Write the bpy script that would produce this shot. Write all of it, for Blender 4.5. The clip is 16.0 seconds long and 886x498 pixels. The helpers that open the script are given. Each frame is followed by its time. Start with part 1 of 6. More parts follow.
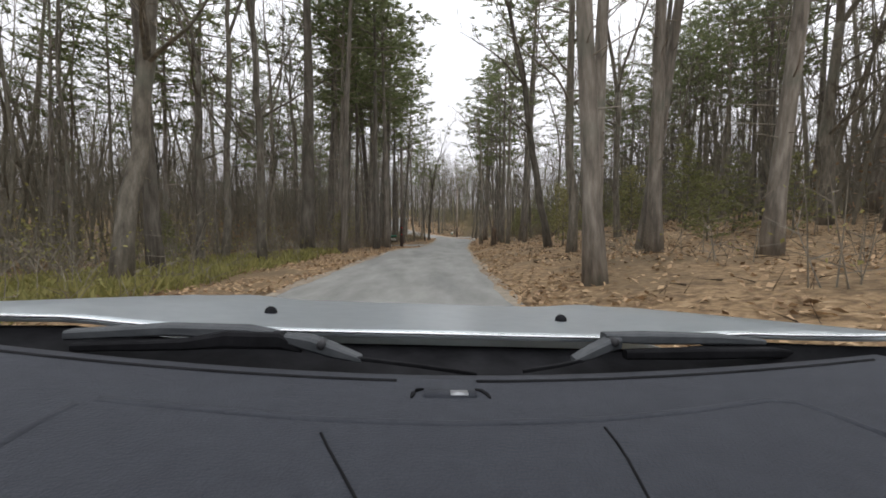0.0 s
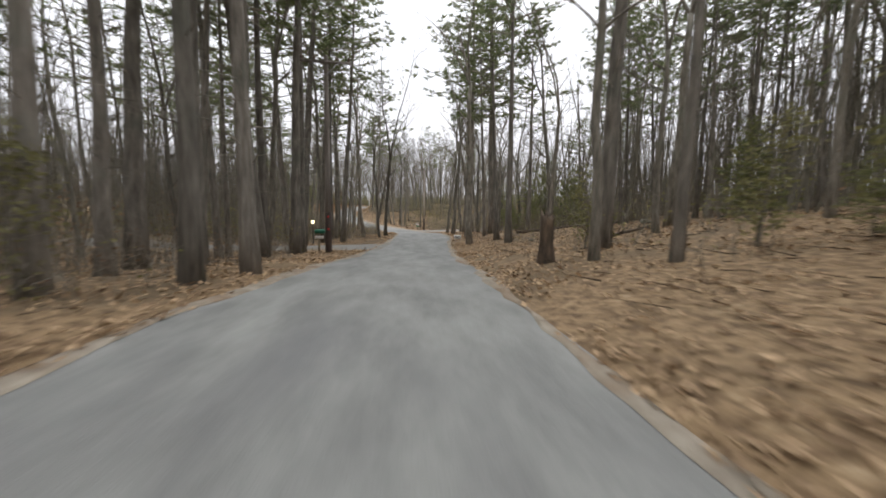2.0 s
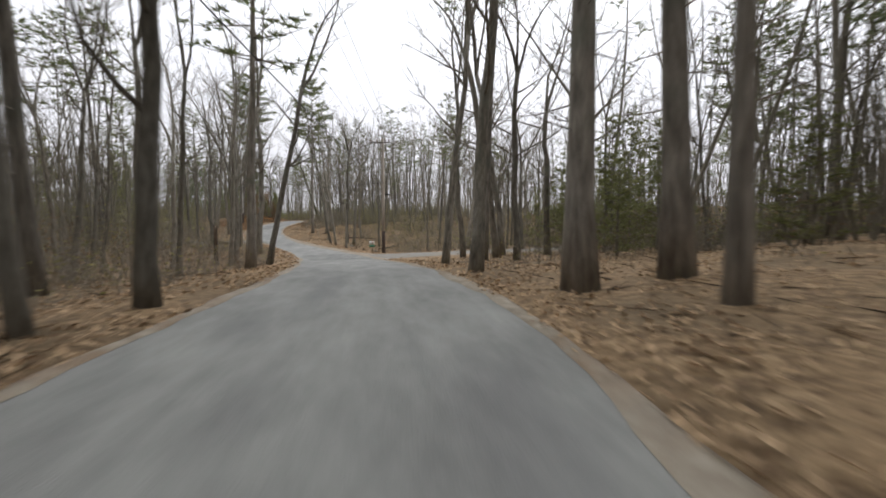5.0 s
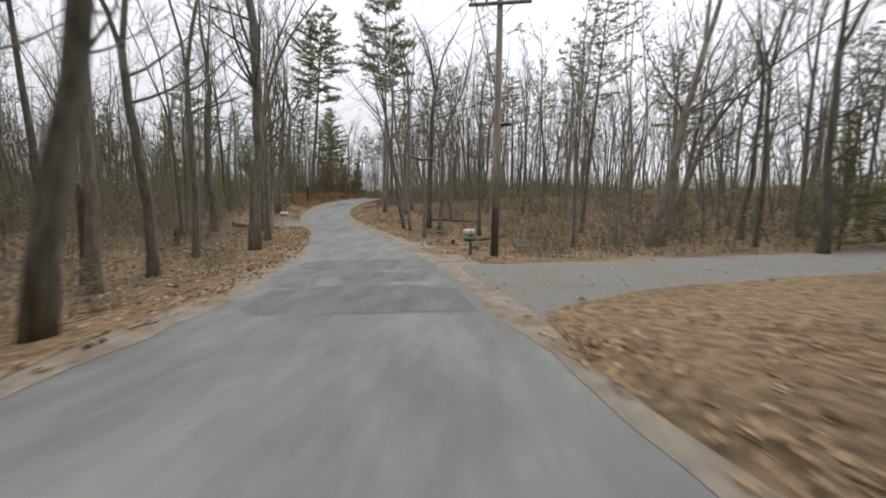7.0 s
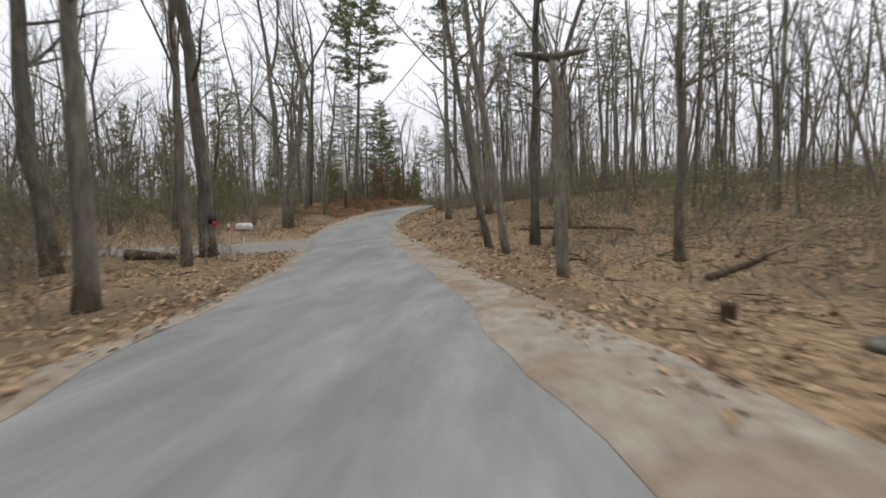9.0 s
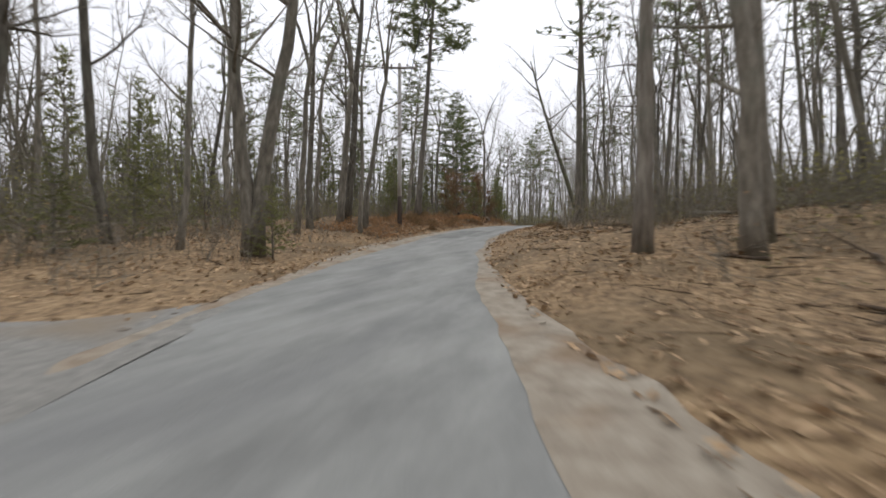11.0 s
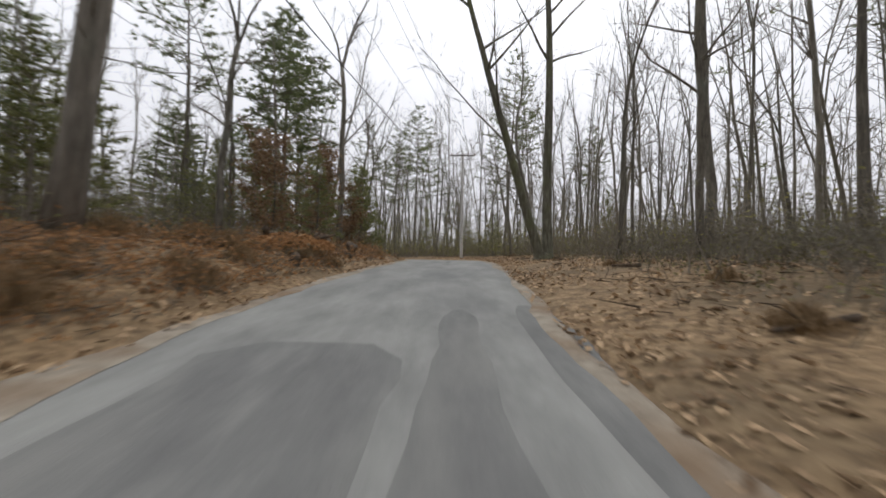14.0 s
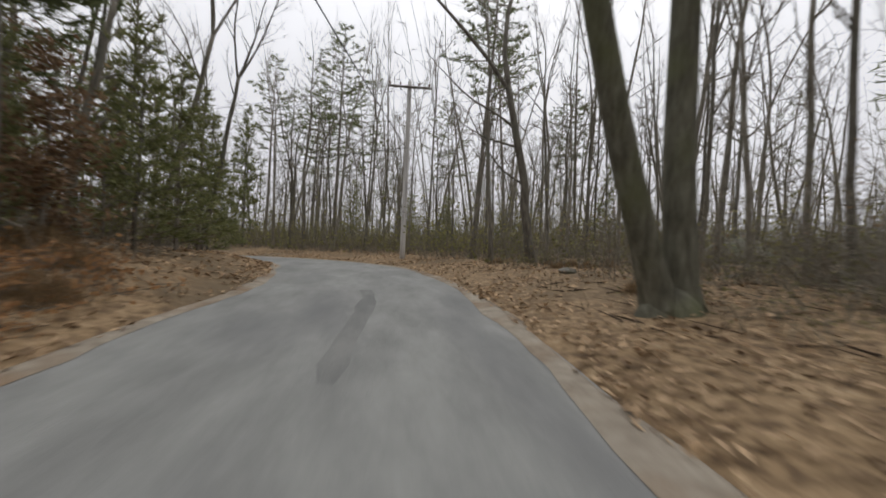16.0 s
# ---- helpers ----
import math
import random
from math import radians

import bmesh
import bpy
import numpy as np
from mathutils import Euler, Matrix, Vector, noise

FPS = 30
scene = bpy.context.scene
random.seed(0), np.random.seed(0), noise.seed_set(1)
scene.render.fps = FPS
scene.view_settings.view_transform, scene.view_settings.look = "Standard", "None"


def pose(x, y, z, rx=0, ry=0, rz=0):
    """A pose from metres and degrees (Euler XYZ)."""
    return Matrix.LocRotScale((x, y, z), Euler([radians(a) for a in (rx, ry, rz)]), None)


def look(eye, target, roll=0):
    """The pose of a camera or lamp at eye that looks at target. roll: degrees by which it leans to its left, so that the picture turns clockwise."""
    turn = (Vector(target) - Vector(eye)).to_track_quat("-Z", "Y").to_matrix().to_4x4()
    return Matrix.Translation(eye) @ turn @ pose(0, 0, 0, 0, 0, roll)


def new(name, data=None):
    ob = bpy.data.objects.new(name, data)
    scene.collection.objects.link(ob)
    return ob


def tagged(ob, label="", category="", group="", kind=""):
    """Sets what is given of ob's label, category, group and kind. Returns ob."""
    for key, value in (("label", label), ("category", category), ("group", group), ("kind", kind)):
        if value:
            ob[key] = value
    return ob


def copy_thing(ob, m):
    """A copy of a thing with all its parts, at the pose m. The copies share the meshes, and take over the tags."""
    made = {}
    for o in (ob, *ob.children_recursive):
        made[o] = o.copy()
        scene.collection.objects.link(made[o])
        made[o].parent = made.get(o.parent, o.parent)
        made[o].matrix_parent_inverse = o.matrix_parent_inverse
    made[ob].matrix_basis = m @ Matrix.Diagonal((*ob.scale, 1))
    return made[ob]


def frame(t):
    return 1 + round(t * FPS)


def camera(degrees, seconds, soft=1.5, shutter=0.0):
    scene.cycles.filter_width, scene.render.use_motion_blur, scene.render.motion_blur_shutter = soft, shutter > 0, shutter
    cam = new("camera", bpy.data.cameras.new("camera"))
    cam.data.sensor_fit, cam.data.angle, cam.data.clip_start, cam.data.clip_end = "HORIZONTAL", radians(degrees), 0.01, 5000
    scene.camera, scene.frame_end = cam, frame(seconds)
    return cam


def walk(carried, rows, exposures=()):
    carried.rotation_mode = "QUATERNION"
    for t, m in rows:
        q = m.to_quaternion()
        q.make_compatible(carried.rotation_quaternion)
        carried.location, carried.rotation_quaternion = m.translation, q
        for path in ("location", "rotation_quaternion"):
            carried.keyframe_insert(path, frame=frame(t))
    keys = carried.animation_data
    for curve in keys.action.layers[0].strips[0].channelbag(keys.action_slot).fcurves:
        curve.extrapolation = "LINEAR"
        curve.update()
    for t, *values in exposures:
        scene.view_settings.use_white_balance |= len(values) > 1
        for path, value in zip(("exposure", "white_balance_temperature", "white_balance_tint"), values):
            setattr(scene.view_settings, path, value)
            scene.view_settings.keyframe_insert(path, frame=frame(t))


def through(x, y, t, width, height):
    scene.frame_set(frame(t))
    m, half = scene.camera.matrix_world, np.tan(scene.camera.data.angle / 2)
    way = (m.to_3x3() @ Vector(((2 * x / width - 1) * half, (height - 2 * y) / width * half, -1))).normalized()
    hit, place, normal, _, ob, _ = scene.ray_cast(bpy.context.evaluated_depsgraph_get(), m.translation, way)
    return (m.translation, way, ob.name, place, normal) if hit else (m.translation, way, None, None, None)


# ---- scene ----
# Wooded country lane under an overcast sky, driven along in early spring.
cam = camera(96.0, 16.0, soft=1.7, shutter=0.4)

# seconds, x, y, z, yaw to the left, pitch, roll in degrees
ROWS = [
    (0.00, 0.00, 0.00, 1.30, 0.01, -4.39, 0.36),
    (0.034, 0.00, 0.00, 1.30, 0.01, -4.39, 0.36),
    (0.50, -0.21, 4.03, 1.19, -2.17, -5.40, 0.83),
    (1.00, -0.28, 8.21, 1.04, -3.98, -5.83, 1.29),
    (1.50, -0.25, 12.65, 0.89, -4.86, -5.81, 1.27),
    (2.00, -0.16, 17.30, 0.79, -5.45, -5.61, 0.74),
    (2.50, -0.02, 22.02, 0.70, -6.10, -5.55, -0.32),
    (3.00, 0.17, 26.78, 0.50, -6.47, -6.61, -1.94),
    (3.50, 0.40, 31.56, 0.20, -7.10, -6.58, -1.43),
    (4.00, 0.68, 36.36, -0.11, -7.76, -6.05, -0.50),
    (4.20, 0.80, 38.30, -0.21, -7.73, -6.02, -0.33),
    (4.50, 1.02, 41.21, -0.31, -9.01, -4.56, 0.00),
    (4.70, 1.21, 43.14, -0.34, -9.88, -3.76, 0.00),
    (5.00, 1.52, 46.03, -0.34, -10.58, -2.95, 0.00),
    (5.20, 1.73, 47.95, -0.32, -10.27, -2.74, 0.00),
    (5.50, 2.00, 50.82, -0.29, -8.54, -2.95, 0.00),
    (5.75, 2.14, 53.21, -0.28, -6.19, -3.52, 0.00),
    (6.00, 2.17, 55.59, -0.31, -3.38, -4.36, 0.00),
    (6.30, 2.06, 58.43, -0.38, -0.28, -5.75, 1.21),
    (6.50, 1.92, 60.31, -0.46, 0.65, -5.96, 0.56),
    (7.00, 1.47, 64.88, -0.68, 2.58, -5.61, 0.59),
    (7.50, 0.89, 69.16, -0.88, 4.81, -4.85, 0.70),
    (8.00, 0.20, 73.08, -0.99, 7.04, -4.28, 0.29),
    (8.50, -0.61, 76.77, -1.04, 9.45, -3.99, -1.08),
    (9.00, -1.55, 80.37, -1.07, 11.74, -4.08, -1.97),
    (9.50, -2.63, 83.95, -1.06, 13.84, -3.17, -1.86),
    (10.00, -3.88, 87.58, -1.03, 16.01, -3.27, -2.46),
    (10.20, -4.43, 89.05, -1.02, 16.85, -3.06, -2.81),
    (10.50, -5.32, 91.26, -0.97, 18.97, -1.93, 0.00),
    (10.70, -5.97, 92.74, -0.92, 20.30, -1.39, 0.00),
    (11.00, -7.00, 94.95, -0.82, 21.73, -0.65, 0.00),
    (11.20, -7.72, 96.43, -0.74, 22.02, -0.27, 0.00),
    (11.50, -8.79, 98.64, -0.60, 21.35, 0.12, 0.00),
    (11.75, -9.65, 100.51, -0.47, 19.93, 0.34, 0.00),
    (12.00, -10.44, 102.38, -0.33, 17.89, 0.51, 0.00),
    (12.30, -11.29, 104.65, -0.16, 15.22, 0.52, 0.07),
    (12.50, -11.80, 106.17, -0.04, 13.92, 1.03, -0.04),
    (13.00, -12.87, 109.94, 0.28, 9.40, 1.72, 0.18),
    (13.50, -13.58, 113.64, 0.64, 4.48, 2.24, 0.99),
    (14.00, -13.98, 117.31, 1.02, -0.39, 2.41, 1.08),
    (14.50, -14.06, 120.87, 1.36, -4.95, 2.21, 1.11),
    (15.00, -13.92, 124.26, 1.66, -8.01, 1.59, 1.07),
    (15.50, -13.65, 127.73, 1.93, -8.92, 1.31, 1.22),
    (16.00, -13.34, 131.36, 2.19, -9.07, 0.42, 2.50),
]


def row_pose(x, y, z, yaw, pitch, roll):
    a, b = radians(yaw), radians(pitch)
    eye = Vector((x, y, z))
    return look(eye, eye + Vector((-math.sin(a) * math.cos(b), math.cos(a) * math.cos(b), math.sin(b))), roll)


walk(cam, [(r[0], row_pose(*r[1:])) for r in ROWS], exposures=[(0.0, 0.28, 6600, 10), (1.0, 0.36, 6550, 10), (2.5, 0.42, 6550, 10), (4.0, 0.3, 6550, 10), (7.0, 0.0, 6550, 10), (10.0, 0.0, 6550, 10), (13.0, -0.08, 6550, 10), (15.0, -0.25, 6600, 10), (16.0, -0.32, 6650, 10)])

# ---- sky and light ----
SUN_EL, SUN_AZ = radians(48), radians(25)
world = bpy.data.worlds.new("overcast_sky")
scene.world = world
world.use_nodes = True
wn, wl = world.node_tree.nodes, world.node_tree.links
wn.clear()
w_out = wn.new("ShaderNodeOutputWorld")
w_bg = wn.new("ShaderNodeBackground")
w_sky = wn.new("ShaderNodeTexSky")
w_sky.sky_type = "NISHITA"
w_sky.sun_disc = False
w_sky.sun_elevation, w_sky.sun_rotation = SUN_EL, SUN_AZ
w_sky.air_density, w_sky.dust_density = 1.0, 4.0
w_grey = wn.new("ShaderNodeHueSaturation")
w_grey.inputs["Saturation"].default_value = 0.12
w_grey.inputs["Value"].default_value = 0.1
wl.new(w_sky.outputs[0], w_grey.inputs["Color"])
w_mix = wn.new("ShaderNodeMix")
w_mix.data_type = "RGBA"
w_mix.inputs[0].default_value = 0.9
wl.new(w_grey.outputs[0], w_mix.inputs[6])
# cloud deck: brighter overhead than near the horizon
w_co = wn.new("ShaderNodeTexCoord")
w_sep = wn.new("ShaderNodeSeparateXYZ")
w_ramp = wn.new("ShaderNodeValToRGB")
wl.new(w_co.outputs["Generated"], w_sep.inputs[0])
wl.new(w_sep.outputs["Z"], w_ramp.inputs[0])
w_ramp.color_ramp.elements[0].position, w_ramp.color_ramp.elements[0].color = 0.0, (0.68, 0.68, 0.74, 1)
w_ramp.color_ramp.elements[1].position, w_ramp.color_ramp.elements[1].color = 1.0, (1.8, 1.86, 1.98, 1)
wl.new(w_ramp.outputs[0], w_mix.inputs[7])
wl.new(w_mix.outputs[2], w_bg.inputs["Color"])
w_bg.inputs["Strength"].default_value = 1.0
wl.new(w_bg.outputs[0], w_out.inputs[0])

sun = new("sun", bpy.data.lights.new("sun", "SUN"))
sun.data.energy, sun.data.angle, sun.data.color = 0.5, radians(40), (1.0, 0.98, 0.96)
sun.matrix_world = look((0, 0, 50), (-math.sin(SUN_AZ) * math.cos(SUN_EL) * 50, -math.cos(SUN_AZ) * math.cos(SUN_EL) * 50, 50 - 50 * math.sin(SUN_EL)))

# ---- terrain begin ----
EYE_HEIGHT = 1.3
_way = np.array([r[1:4] for r in ROWS if r[0] != 0.034])
_way[:, 2] -= EYE_HEIGHT
_before = np.array([[4.0, -90.0, 0.8], [2.6, -45.0, 0.6], [1.3, -20.0, 0.3], [0.5, -8.0, 0.12]])
_after = np.array([[-13.05, 135.2, 1.08], [-12.9, 139.2, 1.25], [-13.2, 143.5, 1.38], [-14.2, 148.0, 1.45], [-16.6, 152.3, 1.46],
                   [-20.5, 156.0, 1.42], [-26.0, 159.0, 1.35], [-34.0, 161.5, 1.2], [-50.0, 164.0, 0.9], [-90.0, 168.0, 0.5]])
_knots = np.vstack([_before, _way[::2], _after])
_run = np.r_[0, np.cumsum(np.hypot(*np.diff(_knots[:, :2], axis=0).T))]


def _smooth(s):
    """The lane's line at runs s, by Catmull-Rom through the knots."""
    i = np.clip(np.searchsorted(_run, s, side="right") - 1, 0, len(_run) - 2)
    h = _run[i + 1] - _run[i]
    u = ((s - _run[i]) / h)[:, None]
    slope = np.gradient(_knots, _run, axis=0)
    a, b, m, n = _knots[i], _knots[i + 1], slope[i] * h[:, None], slope[i + 1] * h[:, None]
    return (2 * u**3 - 3 * u**2 + 1) * a + (u**3 - 2 * u**2 + u) * m + (-2 * u**3 + 3 * u**2) * b + (u**3 - u**2) * n


S0 = _run[len(_before)]  # run at which the clip begins
RUN = np.arange(0.0, _run[-1], 0.5)
LINE = _smooth(RUN)
_g = np.gradient(LINE[:, :2], RUN, axis=0)
_g /= np.linalg.norm(_g, axis=1)[:, None]
RIGHT_OF = np.stack([_g[:, 1], -_g[:, 0]], 1)  # unit vectors to the right of the lane
EDGE_L, EDGE_R = -3.02, 1.5  # the asphalt's edges, from the line driven

OFFS = np.array([0.0, 0.4, 1.6, 4.0, 9.0, 20.0, 50.0, 200.0])
SIDE_L = {-60: (-.1, -.4, -.5, 1), 20: (0, -.3, -.2, 2), 40: (-.1, -.3, 0, 3), 58: (-.3, -.5, -.1, 3.5), 75: (-.5, -.6, 0, 4),
          92: (.1, .3, 1.0, 5), 105: (.3, .6, 1.4, 5), 116: (.6, 1, 1.4, 3), 124: (1.05, 1.2, 1.3, 1), 132: (1.0, 1, .9, .5), 152: (.5, .5, .5, .5), 400: (.4, .5, .5, .5)}
NEAR_L = {-60: .05, 40: .08, 58: 0, 75: -.2, 92: 0, 105: .1, 116: .25, 124: .6, 136: .75, 150: .3, 400: .1}
SIDE_R = {-60: (.3, .5, .9, 1.5), 0: (.6, .9, 1.4, 2), 15: (.7, 1.3, 2.2, 3), 30: (.6, 1.5, 2.9, 4), 45: (.45, 1.3, 3.0, 4.5), 58: (.1, .35, 1.1, 2.4), 70: (0, .1, .3, 1), 85: (-.4, -.3, .3, 1.5),
          95: (-.2, .2, 1.2, 2), 103: (.3, .9, 1.8, 2.5), 108: (1.0, 1.6, 2.2, 3), 116: (.6, .9, 1.5, 2.5), 130: (.45, .9, 1.6, 2), 150: (.4, .6, 1, 1.5), 400: (.4, .6, 1, 1.5)}
NEAR_R = {-60: .1, 0: .25, 15: .3, 30: .24, 45: .14, 58: 0, 70: 0, 85: -.1, 95: .15, 108: .45, 116: .25, 130: .2, 150: .15, 400: .1}


def _table(side, near):
    s = np.array(sorted(side), float)
    n = np.interp(s, sorted(near), [near[k] for k in sorted(near)])
    v = np.array([side[k] for k in sorted(side)], float)
    return s, np.column_stack([0 * s, 0.02 + 0 * s, n, v, v[:, -1] + 7.0])


_TAB = {-1: _table(SIDE_L, NEAR_L), 1: _table(SIDE_R, NEAR_R)}


def _ripple(x, y):
    """Gentle unevenness, up to about one unit either way."""
    return (np.sin(.91 * x + .37 * y) + np.sin(.53 * x - .81 * y + 1.3) + np.sin(-.29 * x + 1.7 * y + .4) * .6 + np.sin(2.1 * x + 1.1 * y) * .4 + np.sin(1.7 * x - 2.6 * y) * .3) / 3.3


def along(x, y):
    """Run from the clip's start, offset to the right of the line driven, and road height, for arrays of places."""
    x, y = np.atleast_1d(np.asarray(x, float)), np.atleast_1d(np.asarray(y, float))
    s, off, z = np.empty(x.shape), np.empty(x.shape), np.empty(x.shape)
    for k in range(0, len(x), 20000):
        px, py = x[k:k + 20000, None], y[k:k + 20000, None]
        j = ((px - LINE[:, 0])**2 + (py - LINE[:, 1])**2).argmin(1)
        dx, dy = x[k:k + 20000] - LINE[j, 0], y[k:k + 20000] - LINE[j, 1]
        side = np.sign(dx * RIGHT_OF[j, 0] + dy * RIGHT_OF[j, 1])
        s[k:k + 20000], off[k:k + 20000], z[k:k + 20000] = RUN[j] - S0, side * np.hypot(dx, dy), LINE[j, 2]
    return s, off, z


def heights(x, y):
    """Ground heights for arrays of places."""
    x, y = np.atleast_1d(np.asarray(x, float)), np.atleast_1d(np.asarray(y, float))
    s, off, z = along(x, y)
    out = z.copy()
    for side, edge in ((-1, EDGE_L), (1, EDGE_R)):
        out_by = side * off - side * edge
        m = (side * off > 0) & (out_by > 0)
        if not m.any():
            continue
        ts, tv = _TAB[side]
        cols = np.array([np.interp(s[m], ts, tv[:, c]) for c in range(len(OFFS))])
        o = np.minimum(out_by[m], 199.9)
        i = np.clip(np.searchsorted(OFFS, o, side="right") - 1, 0, len(OFFS) - 2)
        u = (o - OFFS[i]) / (OFFS[i + 1] - OFFS[i])
        q = np.arange(m.sum())
        out[m] += cols[i, q] * (1 - u) + cols[i + 1, q] * u
        out[m] += _ripple(x[m], y[m]) * 0.16 * np.clip((o - 0.3) / 5, 0, 1)
    for s_a, s_b, side, rise in DRIVES:
        w = np.clip(np.minimum(s - s_a, s_b - s) / 2.0 + 1, 0, 1) * (side * off > 0) * np.clip((30 - abs(off)) / 6, 0, 1)
        flat = z + rise * np.clip((abs(off) - 3) / 8, 0, 1)
        out = out * (1 - w) + flat * w
    return out


# side drives: from and to run, side, height that they gain over their first stretch
DRIVES = ((40.5, 45.0, -1, -0.3), (69.5, 77.5, 1, 0.1), (97.4, 102.6, -1, 0.1))


def height(x, y):
    return float(heights([x], [y])[0])
# ---- terrain end ----

# ---- materials ----


def material(name, stops, scale=6.0, stretch=(1, 1, 1), rough=0.9, bump=0.3, bump_scale=None, detail=8.0, metal=0.0, second=None, per_object=0.0, spec=0.3, distort=0.0):
    """A surface whose colour runs through the stops by noise at two sizes, with fine relief. second: colour, size and share of large stains."""
    m = bpy.data.materials.new(name)
    m.use_nodes = True
    n, l = m.node_tree.nodes, m.node_tree.links
    b = n["Principled BSDF"]
    b.inputs["Roughness"].default_value, b.inputs["Metallic"].default_value = rough, metal
    b.inputs["Specular IOR Level"].default_value = spec
    co, mp = n.new("ShaderNodeTexCoord"), n.new("ShaderNodeMapping")
    mp.inputs["Scale"].default_value = stretch
    l.new(co.outputs["Object"], mp.inputs[0])
    no = n.new("ShaderNodeTexNoise")
    no.inputs["Scale"].default_value, no.inputs["Detail"].default_value, no.inputs["Roughness"].default_value = scale, detail, 0.65
    no.inputs["Distortion"].default_value = distort
    l.new(mp.outputs[0], no.inputs["Vector"])
    ra = n.new("ShaderNodeValToRGB")
    els = ra.color_ramp.elements
    while len(els) < len(stops):
        els.new(0.5)
    for e, (p, c) in zip(els, stops):
        e.position, e.color = p, (*c, 1)
    l.new(no.outputs["Fac"], ra.inputs[0])
    colour = ra.outputs[0]
    if second:
        c2, size, share = second
        n2 = n.new("ShaderNodeTexNoise")
        n2.inputs["Scale"].default_value, n2.inputs["Detail"].default_value = size, 5.0
        l.new(mp.outputs[0] if stretch[2] == 1 else co.outputs["Object"], n2.inputs["Vector"])
        r2 = n.new("ShaderNodeValToRGB")
        r2.color_ramp.elements[0].position, r2.color_ramp.elements[0].color = 0.62 - share * 0.4, (0, 0, 0, 1)
        r2.color_ramp.elements[1].position, r2.color_ramp.elements[1].color = 0.8 - share * 0.35, (0.85, 0.85, 0.85, 1)
        l.new(n2.outputs["Fac"], r2.inputs[0])
        mx = n.new("ShaderNodeMix")
        mx.data_type = "RGBA"
        l.new(r2.outputs[0], mx.inputs[0])
        l.new(colour, mx.inputs[6])
        mx.inputs[7].default_value = (*c2, 1)
        colour = mx.outputs[2]
    if per_object:
        oi, hs, ma = n.new("ShaderNodeObjectInfo"), n.new("ShaderNodeHueSaturation"), n.new("ShaderNodeMapRange")
        ma.inputs["To Min"].default_value, ma.inputs["To Max"].default_value = 1 - per_object, 1 + per_object
        l.new(oi.outputs["Random"], ma.inputs[0])
        l.new(ma.outputs[0], hs.inputs["Value"])
        l.new(colour, hs.inputs["Color"])
        colour = hs.outputs[0]
    l.new(colour, b.inputs["Base Color"])
    if bump:
        nb, bp = n.new("ShaderNodeTexNoise"), n.new("ShaderNodeBump")
        nb.inputs["Scale"].default_value, nb.inputs["Detail"].default_value = bump_scale or scale * 2, 6.0
        l.new(mp.outputs[0], nb.inputs["Vector"])
        bp.inputs["Strength"].default_value, bp.inputs["Distance"].default_value = bump, 0.04
        l.new(nb.outputs["Fac"], bp.inputs["Height"])
        l.new(bp.outputs[0], b.inputs["Normal"])
    return m


def leafy(name, a, b2, rough=0.75, through=0.15):
    """Leaves and needles: one tone per leaf between two colours."""
    m = bpy.data.materials.new(name)
    m.use_nodes = True
    n, l = m.node_tree.nodes, m.node_tree.links
    b = n["Principled BSDF"]
    b.inputs["Roughness"].default_value = rough
    b.inputs["Specular IOR Level"].default_value = 0.2
    g, r, oi, ad = n.new("ShaderNodeNewGeometry"), n.new("ShaderNodeValToRGB"), n.new("ShaderNodeObjectInfo"), n.new("ShaderNodeMath")
    ad.operation = "MULTIPLY_ADD"
    l.new(oi.outputs["Random"], ad.inputs[0])
    ad.inputs[1].default_value = 0.35
    l.new(g.outputs["Random Per Island"], ad.inputs[2])
    r.color_ramp.elements[0].color, r.color_ramp.elements[1].color = (*a, 1), (*b2, 1)
    l.new(ad.outputs[0], r.inputs[0])
    l.new(r.outputs[0], b.inputs["Base Color"])
    tr, ms = n.new("ShaderNodeBsdfTranslucent"), n.new("ShaderNodeMixShader")
    l.new(r.outputs[0], tr.inputs[0])
    ms.inputs[0].default_value = through
    l.new(b.outputs[0], ms.inputs[1])
    l.new(tr.outputs[0], ms.inputs[2])
    l.new(ms.outputs[0], n["Material Output"].inputs[0])
    return m


LITTER = material("leaf_litter", [(0.25, (0.055, 0.036, 0.022)), (0.42, (0.15, 0.097, 0.052)), (0.52, (0.25, 0.167, 0.09)), (0.62, (0.33, 0.23, 0.13)), (0.78, (0.44, 0.34, 0.225))],
                  scale=5.5, rough=0.95, bump=0.9, bump_scale=9.0, detail=10, second=((0.13, 0.093, 0.053), 0.33, 0.4), distort=0.6)
DARK_ASPHALT = material("dark_asphalt", [(0.3, (0.125, 0.124, 0.118)), (0.5, (0.165, 0.164, 0.155)), (0.7, (0.22, 0.218, 0.204))], scale=2.2, stretch=(1, 0.25, 1), rough=0.85, bump=0.25, bump_scale=60,
                        second=((0.21, 0.206, 0.19), 1.1, 0.3))
ASPHALT = material("worn_asphalt", [(0.3, (0.17, 0.169, 0.158)), (0.5, (0.228, 0.227, 0.212)), (0.7, (0.29, 0.288, 0.266))], scale=1.6, stretch=(1, 0.3, 1), rough=0.85, bump=0.25, bump_scale=60,
                   second=((0.15, 0.149, 0.146), 0.6, 0.24))
SAND = material("road_sand", [(0.3, (0.2, 0.166, 0.126)), (0.5, (0.285, 0.242, 0.188)), (0.7, (0.37, 0.325, 0.258))], scale=4, rough=0.95, bump=0.4, bump_scale=30, second=((0.2, 0.13, 0.075), 0.9, 0.35))
